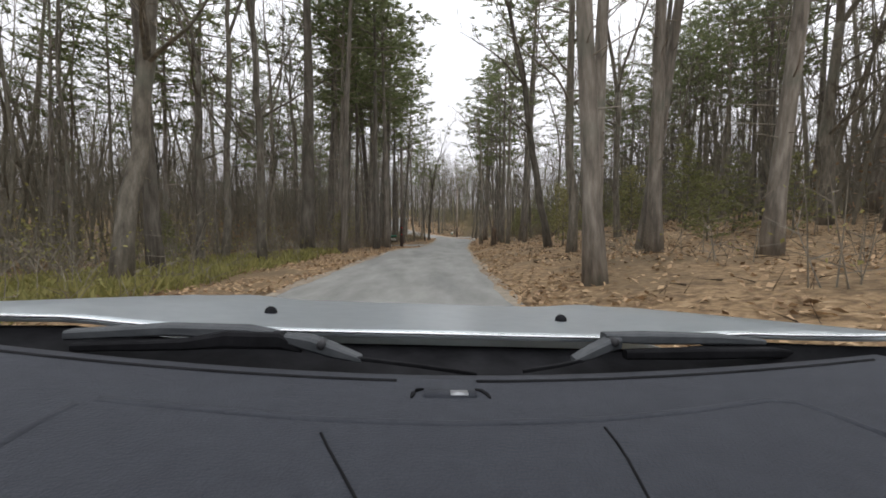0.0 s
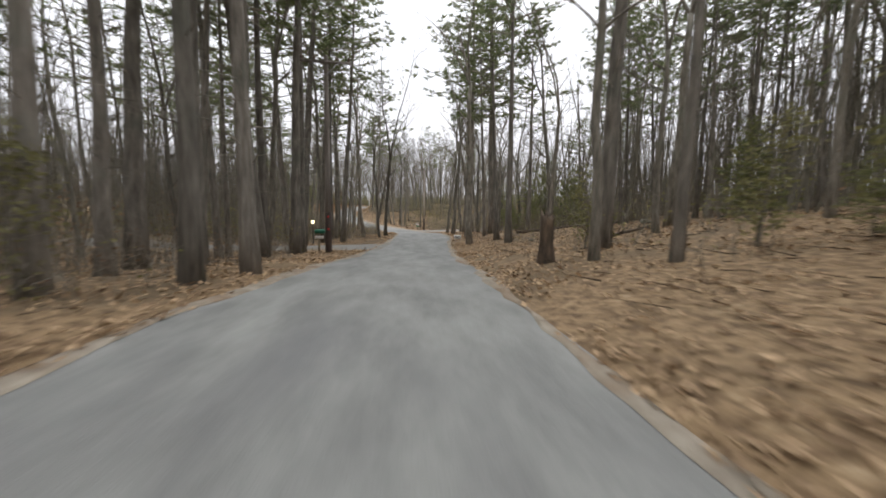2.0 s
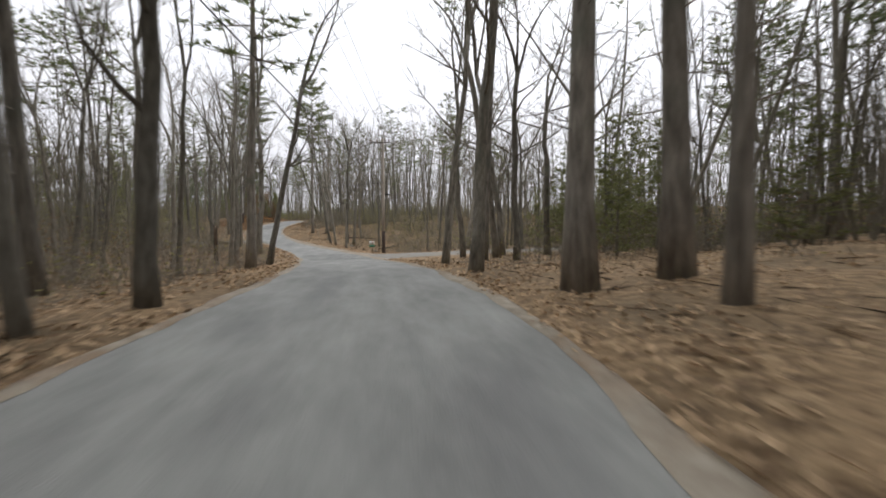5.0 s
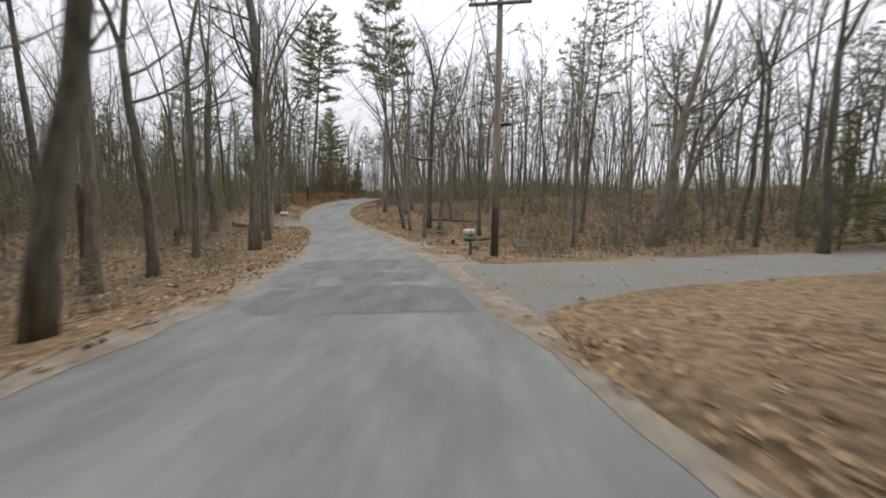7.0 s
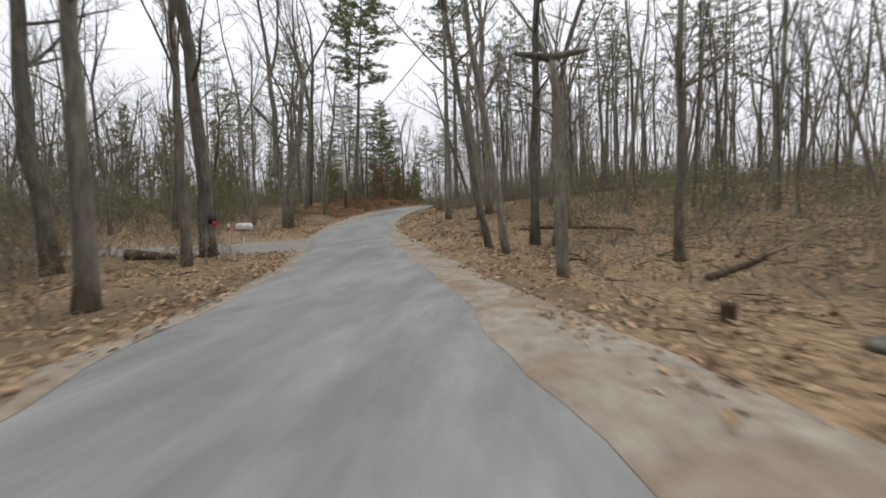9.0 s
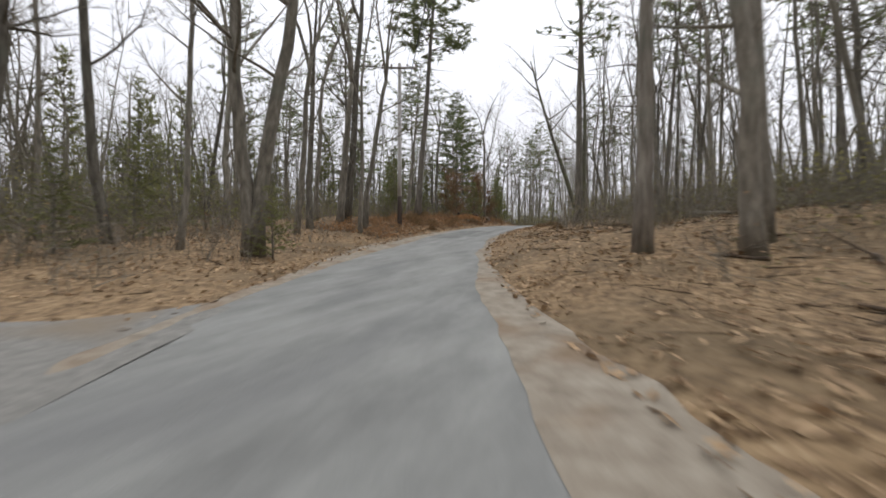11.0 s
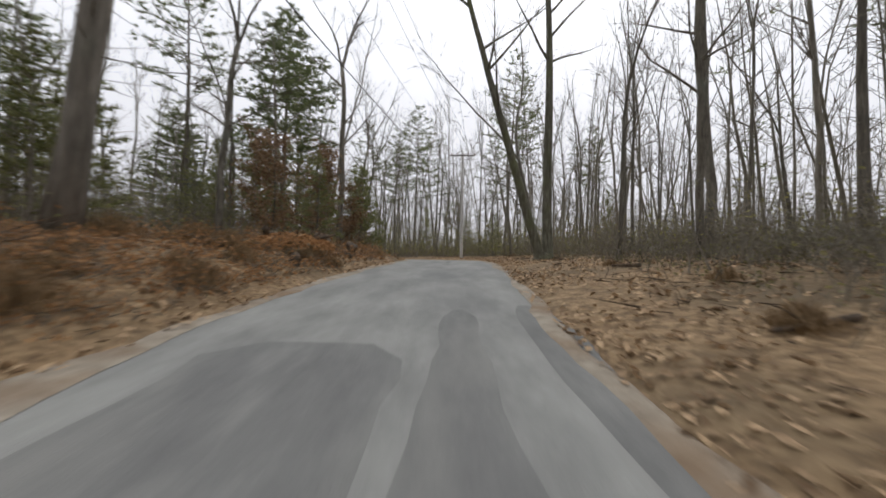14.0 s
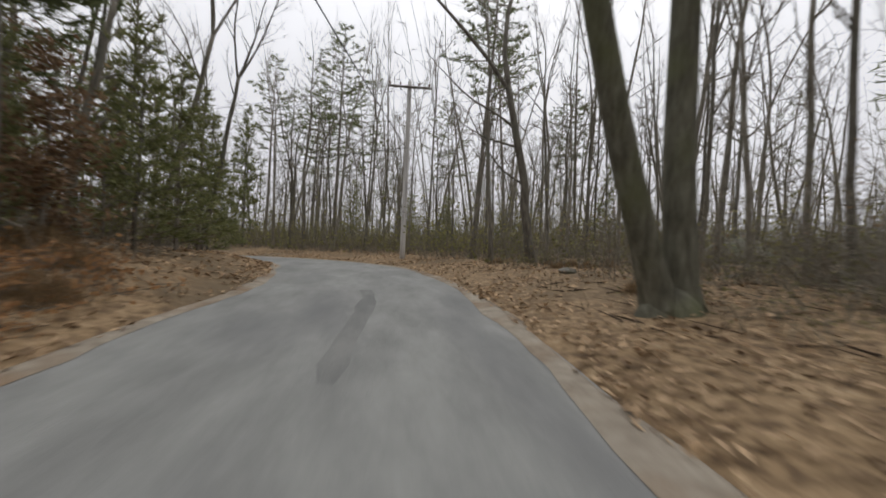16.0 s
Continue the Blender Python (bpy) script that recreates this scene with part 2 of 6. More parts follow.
GRAVEL = material("drive_gravel", [(0.3, (0.165, 0.158, 0.143)), (0.5, (0.215, 0.206, 0.186)), (0.7, (0.27, 0.255, 0.23))], scale=9, rough=0.95, bump=0.2, bump_scale=60, second=((0.21, 0.165, 0.115), 0.5, 0.3))
PINE_BARK = material("pine_bark", [(0.3, (0.075, 0.066, 0.054)), (0.5, (0.17, 0.15, 0.124)), (0.72, (0.29, 0.262, 0.22))], scale=7, stretch=(1, 1, 0.16), rough=0.95, bump=1.0, bump_scale=9, per_object=0.3,
                     second=((0.11, 0.115, 0.09), 0.8, 0.25))
BARK = material("grey_bark", [(0.3, (0.07, 0.062, 0.05)), (0.5, (0.155, 0.138, 0.11)), (0.72, (0.265, 0.24, 0.197))], scale=9, stretch=(1, 1, 0.22), rough=0.92, bump=0.8, bump_scale=12, per_object=0.35,
                second=((0.16, 0.165, 0.13), 0.7, 0.25))
MOSSY_BARK = material("mossy_bark", [(0.3, (0.05, 0.046, 0.034)), (0.5, (0.115, 0.108, 0.078)), (0.72, (0.2, 0.19, 0.145))], scale=9, stretch=(1, 1, 0.2), rough=0.94, bump=0.9, bump_scale=11,
                      second=((0.12, 0.125, 0.062), 0.9, 0.3))
TWIG = material("twig_bark", [(0.3, (0.13, 0.113, 0.088)), (0.7, (0.255, 0.225, 0.18))], scale=3, rough=0.9, bump=0, per_object=0.3)
# grey bark with its darks lifted: the haze of distance put into the colour
HAZED_BARK = material("haze_lightened_bark", [(0.3, (0.12, 0.106, 0.079)), (0.7, (0.235, 0.213, 0.167))], scale=1.5, rough=0.9, bump=0)
NEEDLE = leafy("pine_needles", (0.08, 0.1, 0.048), (0.225, 0.25, 0.12), through=0.5)
YOUNG_NEEDLE = leafy("young_pine_needles", (0.105, 0.12, 0.048), (0.26, 0.265, 0.115), through=0.35)
DEAD_LEAF = leafy("dead_leaves", (0.09, 0.05, 0.026), (0.52, 0.365, 0.22), rough=0.8)
RUSSET = leafy("russet_leaves", (0.11, 0.066, 0.037), (0.3, 0.195, 0.115), rough=0.85, through=0.3)
STRAW = leafy("dead_grass", (0.095, 0.06, 0.032), (0.3, 0.2, 0.105), rough=0.85, through=0.25)
HAZE_LEAF = leafy("brush_leaves", (0.115, 0.11, 0.045), (0.26, 0.245, 0.11), through=0.42)
COPPER = leafy("copper_leaves", (0.19, 0.088, 0.034), (0.45, 0.25, 0.115), rough=0.85, through=0.3)
BUD = leafy("spring_buds", (0.155, 0.158, 0.052), (0.345, 0.318, 0.125), through=0.45)
POLE_WOOD = material("pole_wood", [(0.3, (0.10, 0.085, 0.07)), (0.5, (0.2, 0.175, 0.15)), (0.7, (0.3, 0.27, 0.235))], scale=8, stretch=(1, 1, 0.06), rough=0.85, bump=0.5)
POLE_BUTT = material("tarred_wood", [(0.3, (0.03, 0.022, 0.018)), (0.7, (0.085, 0.058, 0.045))], scale=8, stretch=(1, 1, 0.1), rough=0.8, bump=0.5)
PALE_WOOD = material("bleached_pole_wood", [(0.3, (0.34, 0.32, 0.3)), (0.5, (0.52, 0.495, 0.47)), (0.7, (0.66, 0.635, 0.61))], scale=8, stretch=(1, 1, 0.06), rough=0.85, bump=0.4)
TAN_WOOD = material("tan_pole_wood", [(0.3, (0.19, 0.155, 0.125)), (0.5, (0.33, 0.28, 0.23)), (0.7, (0.46, 0.4, 0.34))], scale=8, stretch=(1, 1, 0.06), rough=0.85, bump=0.45)
GREY_WOOD = material("weathered_wood", [(0.3, (0.12, 0.095, 0.07)), (0.5, (0.2, 0.16, 0.115)), (0.7, (0.3, 0.24, 0.17))], scale=10, stretch=(1, 1, 0.12), rough=0.85, bump=0.4)
ROT_WOOD = material("rotten_wood", [(0.3, (0.03, 0.024, 0.018)), (0.5, (0.09, 0.065, 0.045)), (0.7, (0.2, 0.14, 0.09))], scale=6, stretch=(1, 1, 0.3), rough=0.95, bump=1.0)
STONE = material("field_stone", [(0.3, (0.085, 0.075, 0.06)), (0.55, (0.17, 0.155, 0.128)), (0.75, (0.27, 0.25, 0.21))], scale=5, rough=0.9, bump=0.6, second=((0.12, 0.13, 0.08), 2.0, 0.4), per_object=0.2)
WHITE = material("aged_white_paint", [(0.35, (0.62, 0.6, 0.55)), (0.7, (0.8, 0.79, 0.75))], scale=9, rough=0.55, bump=0.08, spec=0.4)
GREEN = material("green_plastic", [(0.35, (0.015, 0.12, 0.07)), (0.7, (0.03, 0.19, 0.11))], scale=5, rough=0.5, bump=0.05, spec=0.45)
DARK_METAL = material("dark_metal", [(0.35, (0.02, 0.02, 0.022)), (0.7, (0.06, 0.06, 0.063))], scale=9, rough=0.5, bump=0.05, metal=0.4)
GREY_METAL = material("galvanised_metal", [(0.35, (0.25, 0.26, 0.27)), (0.7, (0.4, 0.41, 0.42))], scale=9, rough=0.45, bump=0.05, metal=0.7)
RED = material("red_reflector", [(0.35, (0.45, 0.02, 0.02)), (0.7, (0.65, 0.05, 0.04))], scale=9, rough=0.35, bump=0)
CERAMIC = material("porcelain", [(0.35, (0.12, 0.07, 0.05)), (0.7, (0.2, 0.13, 0.1))], scale=9, rough=0.3, bump=0)
LAMP_GLASS = bpy.data.materials.new("lit_lamp_glass")
LAMP_GLASS.use_nodes = True
_b = LAMP_GLASS.node_tree.nodes["Principled BSDF"]
_b.inputs["Base Color"].default_value = (0.9, 0.8, 0.55, 1)
_b.inputs["Emission Color"].default_value = (1.0, 0.83, 0.5, 1)
_b.inputs["Emission Strength"].default_value = 2.2

# ---- mesh helpers ----


class Shape:
    """Collects vertices and faces for one mesh."""

    def __init__(self):
        self.v, self.f = [], []

    def tube(self, pts, radii, sides=6, cap=True):
        base, n = len(self.v), len(pts)
        side_dir = Vector((0.31, 0.95, 0.1)).normalized()
        for i, (p, r) in enumerate(zip(pts, radii)):
            d = (pts[min(i + 1, n - 1)] - pts[max(i - 1, 0)])
            d = d.normalized() if d.length > 1e-6 else Vector((0, 0, 1))
            a = d.cross(side_dir)
            if a.length < 0.15:
                a = d.cross(Vector((1, 0, 0)))
            a.normalize()
            b = d.cross(a)
            for k in range(sides):
                t = 2 * math.pi * k / sides
                self.v.append(p + a * (math.cos(t) * r) + b * (math.sin(t) * r))
        for i in range(n - 1):
            for k in range(sides):
                q, w = base + i * sides, (k + 1) % sides
                self.f.append((q + k, q + w, q + sides + w, q + sides + k))
        if cap:
            self.f.append(tuple(base + k for k in reversed(range(sides))))
            self.f.append(tuple(base + (n - 1) * sides + k for k in range(sides)))

    def tri(self, a, b, c):
        i = len(self.v)
        self.v += [a, b, c]
        self.f.append((i, i + 1, i + 2))

    def sliver(self, a, b, r):
        """A thin tapering twig of two crossed blades."""
        d = b - a
        w = d.cross(Vector((0.31, 0.95, 0.1)))
        w = w.normalized() * r if w.length > 1e-6 else Vector((r, 0, 0))
        u = d.normalized().cross(w)
        self.tri(a - w, a + w, b)
        self.tri(a - u, a + u, b)

    def quad(self, a, b, c, d):
        i = len(self.v)
        self.v += [a, b, c, d]
        self.f.append((i, i + 1, i + 2, i + 3))

    def box(self, c, size, rot=None, bevel=0.0):
        """A box with its edges cut back by bevel."""
        bm = bmesh.new()
        bmesh.ops.create_cube(bm, size=1)
        bmesh.ops.scale(bm, vec=size, verts=bm.verts)
        if bevel:
            bmesh.ops.bevel(bm, geom=list(bm.edges), offset=bevel, segments=2, affect="EDGES")
        self.take(bm, Matrix.Translation(c) @ (rot or Matrix.Identity(4)))

    def take(self, bm, m=Matrix.Identity(4)):
        i = len(self.v)
        bm.verts.index_update()
        self.v += [m @ v.co for v in bm.verts]
        self.f += [tuple(i + v.index for v in f.verts) for f in bm.faces]
        bm.free()

    def mesh(self, name, mat, smooth=True):
        me = bpy.data.meshes.new(name)
        me.from_pydata([tuple(v) for v in self.v], [], self.f)
        me.materials.append(mat)
        if smooth:
            me.polygons.foreach_set("use_smooth", [True] * len(me.polygons))
        me.update()
        return me


def part(name, shape, mat, parent, label="", smooth=True):
    ob = new(name, shape.mesh(name, mat, smooth))
    ob.parent = parent
    return tagged(ob, label)


def thing(name, label, category, group="", at=None, kind=""):
    ob = new(name)
    if at is not None:
        ob.matrix_basis = at
    return tagged(ob, label, category, group, kind)


def solid(name, shape, mat, label, category, at=None, group="", kind="", smooth=True):
    ob = new(name, shape.mesh(name, mat, smooth))
    if at is not None:
        ob.matrix_basis = at
    return tagged(ob, label, category, group, kind)


# ---- ground, lane and drives ----


def stretched(lo, hi, step, out, n):
    """Even steps between lo and hi, then ever larger ones out to the distance."""
    far = np.geomspace(step * 1.5, out, n)
    return np.r_[(lo - far)[::-1], np.arange(lo, hi + step / 2, step), hi + far]


def build_ground():
    gx, gy = stretched(-58, 42, 0.75, 1800, 22), stretched(-24, 185, 0.8, 1800, 22)
    xx, yy = np.meshgrid(gx, gy)
    x, y = xx.ravel(), yy.ravel()
    z = heights(x, y)
    s, off, road = along(x, y)
    under = (off > EDGE_L - 0.28) & (off < EDGE_R + 0.28)
    z = np.where(under, road - 0.07, z)
    z = np.where((off > EDGE_L + 0.8) & (off < EDGE_R - 0.8), road - 0.15, z)
    nx, ny = len(gx), len(gy)
    idx = np.arange(nx * ny).reshape(ny, nx)
    f = np.stack([idx[:-1, :-1], idx[:-1, 1:], idx[1:, 1:], idx[1:, :-1]], -1).reshape(-1, 4)
    me = bpy.data.meshes.new("ground")
    me.from_pydata(np.stack([x, y, z], 1).tolist(), [], f.tolist())
    me.materials.append(LITTER)
    me.polygons.foreach_set("use_smooth", [True] * len(me.polygons))
    return tagged(new("ground", me), "forest floor of brown fallen leaves and pine needles", "ground", kind="structure")


def ribbon(name, lo, hi, a, b, lift, mat, label, category, across=5, ragged=0.0, seed=0, sunk=None):
    """A strip along the lane between offsets a and b (numbers or functions of the run), from run lo to hi."""
    rng = np.random.default_rng(seed)
    k = np.where((RUN - S0 >= lo) & (RUN - S0 <= hi))[0]
    rows = []
    wob = np.convolve(rng.normal(0, 1, len(k) + 8), np.ones(5) / 5, "same")[4:4 + len(k)] * ragged
    wob2 = np.convolve(rng.normal(0, 1, len(k) + 8), np.ones(5) / 5, "same")[4:4 + len(k)] * ragged
    for n, i in enumerate(k):
        s = RUN[i] - S0
        u = a(s) if callable(a) else a
        w = b(s) if callable(b) else b
        rows.append(LINE[i, :2] + np.linspace(u + wob[n], w + wob2[n], across)[:, None] * RIGHT_OF[i])
    p = np.array(rows).reshape(-1, 2)
    s, off, road = along(p[:, 0], p[:, 1])
    z = np.where((off >= EDGE_L - 0.4) & (off <= EDGE_R + 0.4), road, heights(p[:, 0], p[:, 1])) + lift * np.tile(1 - np.abs(np.linspace(-1, 1, across)) ** 4 * 0.8, len(k))
    if sunk is not None:
        z.reshape(-1, across)[:, sunk] -= 0.16
    m = len(k)
    idx = np.arange(m * across).reshape(m, across)
    f = np.stack([idx[:-1, :-1], idx[:-1, 1:], idx[1:, 1:], idx[1:, :-1]], -1).reshape(-1, 4)
    me = bpy.data.meshes.new(name)
    me.from_pydata(np.column_stack([p, z]).tolist(), [], f.tolist())
    me.materials.append(mat)
    me.polygons.foreach_set("use_smooth", [True] * len(me.polygons))
    return tagged(new(name, me), label, category, kind="structure")


def lane_point(s, off):
    i = int(np.clip(round((s + S0) / 0.5), 0, len(RUN) - 1))
    return LINE[i, :2] + off * RIGHT_OF[i], RIGHT_OF[i]


def build_drive(s, side, half, reach, mouth, mat, label, slant=0.0):
    """A side drive that leaves the lane at run s, flaring at its mouth."""
    edge = EDGE_R if side > 0 else EDGE_L
    (p0, right) = lane_point(s, edge - side * 0.4)
    out = Vector((right[0] * side, right[1] * side, 0))
    ahead = Vector((-out.y, out.x, 0)) * side
    pts = []
    steps, across = 40, 9
    for i in range(steps):
        d = reach * i / (steps - 1)
        w = half + mouth * math.exp(-d / 1.8)
        c = Vector((p0[0], p0[1], 0)) + out * d + ahead * slant * d
        for j in range(across):
            q = c + ahead * (w * (2 * j / (across - 1) - 1) + 0.12 * math.sin(d * 1.7 + j))
            pts.append((q.x, q.y))
    p = np.array(pts)
    z = heights(p[:, 0], p[:, 1]) + (0.06 * (1 - np.abs(np.tile(np.linspace(-1, 1, across), steps)) ** 3 * 1.5)) * np.repeat(np.clip(np.linspace(0, reach, steps) / 2.0, 0, 1), across) + 0.004
    idx = np.arange(steps * across).reshape(steps, across)
    f = np.stack([idx[:-1, :-1], idx[:-1, 1:], idx[1:, 1:], idx[1:, :-1]], -1).reshape(-1, 4)
    me = bpy.data.meshes.new("drive")
    me.from_pydata(np.column_stack([p, z]).tolist(), [], f.tolist())
    me.materials.append(mat)
    me.polygons.foreach_set("use_smooth", [True] * len(me.polygons))
    tagged(new("driveway", me), label, "driveway", kind="structure")


build_ground()


def edge_r(s):
    """The asphalt's right edge, worn back and sanded over round the uphill bend."""
    return EDGE_R - 0.75 * math.exp(-((s - 92) / 14) ** 2)


ribbon("road", -85, 200, EDGE_L - 0.2, EDGE_R + 0.2, 0.0, ASPHALT, "narrow worn grey asphalt lane without markings", "road", across=13, ragged=0.06, seed=1)
for lo_, hi_, a_, b_, seed_ in ((70.5, 73.6, EDGE_L + 0.5, EDGE_R - 0.15, 11), (73.6, 75.6, -1.3, 0.55, 12), (73.6, 78.6, 0.95, EDGE_R - 0.1, 13), (75.9, 78.6, EDGE_L + 0.3, 1.0, 14), (73.0, 76.2, EDGE_L + 0.3, -1.75, 15),
                                (117.5, 124.5, -2.3, -0.35, 16), (118.5, 126.5, -0.05, 0.6, 17), (115.5, 127.0, 1.15, 1.7, 18), (137.4, 143.4, -0.8, -0.4, 19)):
    mid_, half_ = (a_ + b_) / 2, (b_ - a_) / 2
    ribbon("road_patch", lo_, hi_, lambda s: mid_ - half_ * max(0.3, min(1, (s - lo_) / 0.6, (hi_ - s) / 0.5)) ** 0.5, lambda s: mid_ + half_ * max(0.3, min(1, (s - lo_) / 0.4, (hi_ - s) / 0.7)) ** 0.5, 0.005, DARK_ASPHALT, "darker worn patch in the asphalt lane", "road patch", across=5, ragged=0.16, seed=seed_)
ribbon("road_shoulder", -85, 200, lambda s: edge_r(s) - 0.02, lambda s: EDGE_R + 0.3 + 1.2 * math.exp(-((s - 80) / 7) ** 2) + 0.3 * math.exp(-((s - 97) / 6) ** 2), 0.025, SAND,
       "pale sandy shoulder along the asphalt edge", "shoulder", across=8, ragged=0.16, seed=2, sunk=-1)
ribbon("road_shoulder", -85, 200, lambda s: EDGE_L - 0.3 - 0.4 * math.exp(-((s - 78) / 10) ** 2) - 0.6 * math.exp(-((s - 116) / 8) ** 2), lambda s: EDGE_L + 0.04 + 0.6 * math.exp(-((s - 116) / 7) ** 2), 0.025, SAND,
       "pale sandy shoulder along the asphalt edge", "shoulder", across=8, ragged=0.16, seed=3, sunk=0)
build_drive(42.8, -1, 1.7, 22, 1.6, GRAVEL, "grey gravel driveway leaving the lane between trees", slant=0.12)
build_drive(73.7, 1, 2.4, 21, 2.4, GRAVEL, "wide grey gravel driveway opening onto the lane", slant=0.15)
build_drive(99.9, -1, 2.0, 26, 1.6, GRAVEL, "grey paved driveway beside the mailboxes", slant=-0.12)

# ---- trees ----
TREE_H = {"pine": 21.0, "bare": 17.0}


def bend(rng, a, d, length, n, wander, lift=0.0):
    """A wandering line of n + 1 points from a along d."""
    pts, d = [a.copy()], d.normalized()
    for _ in range(n):
        d = (d + Vector((rng.gauss(0, wander), rng.gauss(0, wander), rng.gauss(0, wander * 0.6) + lift))).normalized()
        pts.append(pts[-1] + d * (length / n))
    return pts


def trunk_line(rng, h, n, wander):
    x = y = 0.0
    pts = []
    for i in range(n + 1):
        pts.append(Vector((x, y, h * i / n)))
        x += rng.gauss(0, wander) * h / n
        y += rng.gauss(0, wander) * h / n
    pts[0].z = -0.35
    return pts


def tuft(rng, sh, p, d, size, count):
    """A spray of needle bundles."""
    for _ in range(count):
        v = (d * 0.7 + Vector((rng.gauss(0, 0.75), rng.gauss(0, 0.75), rng.gauss(0.1, 0.34)))).normalized() * size * rng.uniform(0.6, 1.2)
        w = v.cross(Vector((rng.gauss(0, 1), rng.gauss(0, 1), rng.gauss(0, 1)))).normalized() * size * 0.075
        sh.tri(p - w, p + w, p + v)


def pine_tree(seed, low=None, dense=1.0):
    rng = random.Random(seed)
    h = TREE_H["pine"]
    pts = trunk_line(rng, h, 14, 0.012)
    rad = [0.215 * (1 - 0.93 * (i / 14) ** 0.9) for i in range(15)]
    rad[0] *= 1.35
    trunk, crown, twigs = Shape(), Shape(), Shape()
    trunk.tube(pts, rad, 11)
    low = low or rng.uniform(0.46, 0.63)

    def on(z):
        i = min(int(max(z, 0) / h * 14), 13)
        u = max(z, 0) / h * 14 - i
        return pts[i].lerp(pts[i + 1], u)
    z = 0.13 * h
    while z < low * h:  # dead stubs
        a = rng.uniform(0, 6.28)
        d = Vector((math.cos(a), math.sin(a), rng.uniform(-0.1, 0.25)))
        twigs.tube(bend(rng, on(z), d, rng.uniform(0.4, 1.9), 2, 0.12), [0.022, 0.014, 0.004], 3, False)
        z += rng.uniform(0.15, 0.6)
    z = low * h
    while z < h * 0.985:
        u = max(0.0, (z / h - low) / (1 - low))
        reach = 4.3 * (0.55 + 0.45 * math.sin(min(1, u * 2.2) * 1.57)) * (1 - u ** 1.6) + 0.45
        n = rng.randint(3, 5) + int(dense) - 1
        a0 = rng.uniform(0, 6.28)
        for k in range(n):
            if rng.random() < 0.14:
                continue
            a = a0 + k * 6.28 / n + rng.gauss(0, 0.25)
            ln = reach * rng.uniform(0.6, 1.15)
            d = Vector((math.cos(a), math.sin(a), rng.uniform(-0.08, 0.3) + 0.3 * u))
            line = bend(rng, on(z + rng.gauss(0, 0.12)), d, ln, 4, 0.09, 0.03)
            r = 0.018 + 0.009 * ln
            twigs.tube(line[::2], [r, r * 0.6, r * 0.15], 3, False)
            steps = max(3, int(ln * 2.6 * dense))
            for q in range(steps):
                t = 0.3 + 0.7 * (q + rng.random()) / steps
                i = min(int(t * 4), 3)
                p = line[i].lerp(line[i + 1], t * 4 - i)
                side = Vector((-d.y, d.x, 0)) * rng.gauss(0, 0.34) * ln * 0.35
                tuft(rng, crown, p + side + Vector((0, 0, rng.gauss(0.03, 0.07))), d, 0.46, 13)
        z += rng.uniform(0.55, 0.95)
    return trunk, twigs, crown, PINE_BARK, NEEDLE


def bare_tree(seed):
    rng = random.Random(seed)
    h = TREE_H["bare"]
    trunk, twigs, buds = Shape(), Shape(), Shape()
    fork = rng.uniform(0.38, 0.62) * h
    n = 9
    pts = trunk_line(rng, fork, n, 0.055)
    r0, r1 = 0.165, 0.1
    rad = [r0 + (r1 - r0) * i / n for i in range(n + 1)]
    rad[0] *= 1.35
    trunk.tube(pts, rad, 9)
    top = pts[-1]
    limbs = []
    for k in range(rng.choice((2, 2, 3))):
        a = rng.uniform(0, 6.28) if k == 0 else a + 2.1 + rng.gauss(0, 0.5)
        d = Vector((math.cos(a) * 0.36, math.sin(a) * 0.36, 1.0)) if k else Vector((math.cos(a) * 0.12, math.sin(a) * 0.12, 1.0))
        ln = (h - fork) * rng.uniform(0.7, 1.05)
        line = bend(rng, top - Vector((0, 0, 0.1)), d, ln, 7, 0.10, 0.05)
        rr = r1 * (0.86 if k == 0 else 0.68)
        trunk.tube(line, [rr * (1 - 0.9 * i / 7) + 0.006 for i in range(8)], 6, False)
        limbs.append((line, rr, ln))
    for _ in range(rng.randint(2, 5)):  # lower side limbs
        z = rng.uniform(0.55, 0.97)
        p = pts[min(int(z * n), n - 1)]
        a = rng.uniform(0, 6.28)
        ln = rng.uniform(1.6, 4.2)
        line = bend(rng, p, Vector((math.cos(a), math.sin(a), 0.55)), ln, 7, 0.14, 0.06)
        trunk.tube(line, [0.05 * (1 - 0.88 * i / 7) for i in range(8)], 5, False)
        limbs.append((line, 0.05, ln))
    for line, rr, ln in limbs:
        for _ in range(int(4 + ln * 1.35)):
            t = rng.uniform(0.22, 0.98)
            i = min(int(t * 7), 6)
            p = line[i].lerp(line[i + 1], t * 7 - i)
            d0 = (line[i + 1] - line[i]).normalized()
            a = rng.uniform(0, 6.28)
            d = d0 * 0.75 + Vector((math.cos(a), math.sin(a), rng.uniform(-0.1, 0.5))) * 0.8
            l2 = ln * rng.uniform(0.16, 0.4) * (1.15 - 0.5 * t)
            r2 = max(0.008, rr * (1 - 0.85 * t) * 0.5)
            b2 = bend(rng, p, d, l2, 4, 0.16, 0.05)
            twigs.tube(b2[::2], [r2, r2 * 0.55, 0.003], 3, False)
            for _ in range(int(2 + l2 * 2.2)):
                t3 = rng.uniform(0.2, 1)
                j = min(int(t3 * 4), 3)
                p3 = b2[j].lerp(b2[j + 1], t3 * 4 - j)
                d3 = (b2[j + 1] - b2[j]).normalized() + Vector((rng.gauss(0, 0.6), rng.gauss(0, 0.6), rng.gauss(0.15, 0.4)))
                tw = bend(rng, p3, d3, rng.uniform(0.35, 1.05), 1, 0.2, 0.05)
                twigs.sliver(tw[0], tw[-1], 0.010)
    return trunk, twigs, None, BARK, BUD


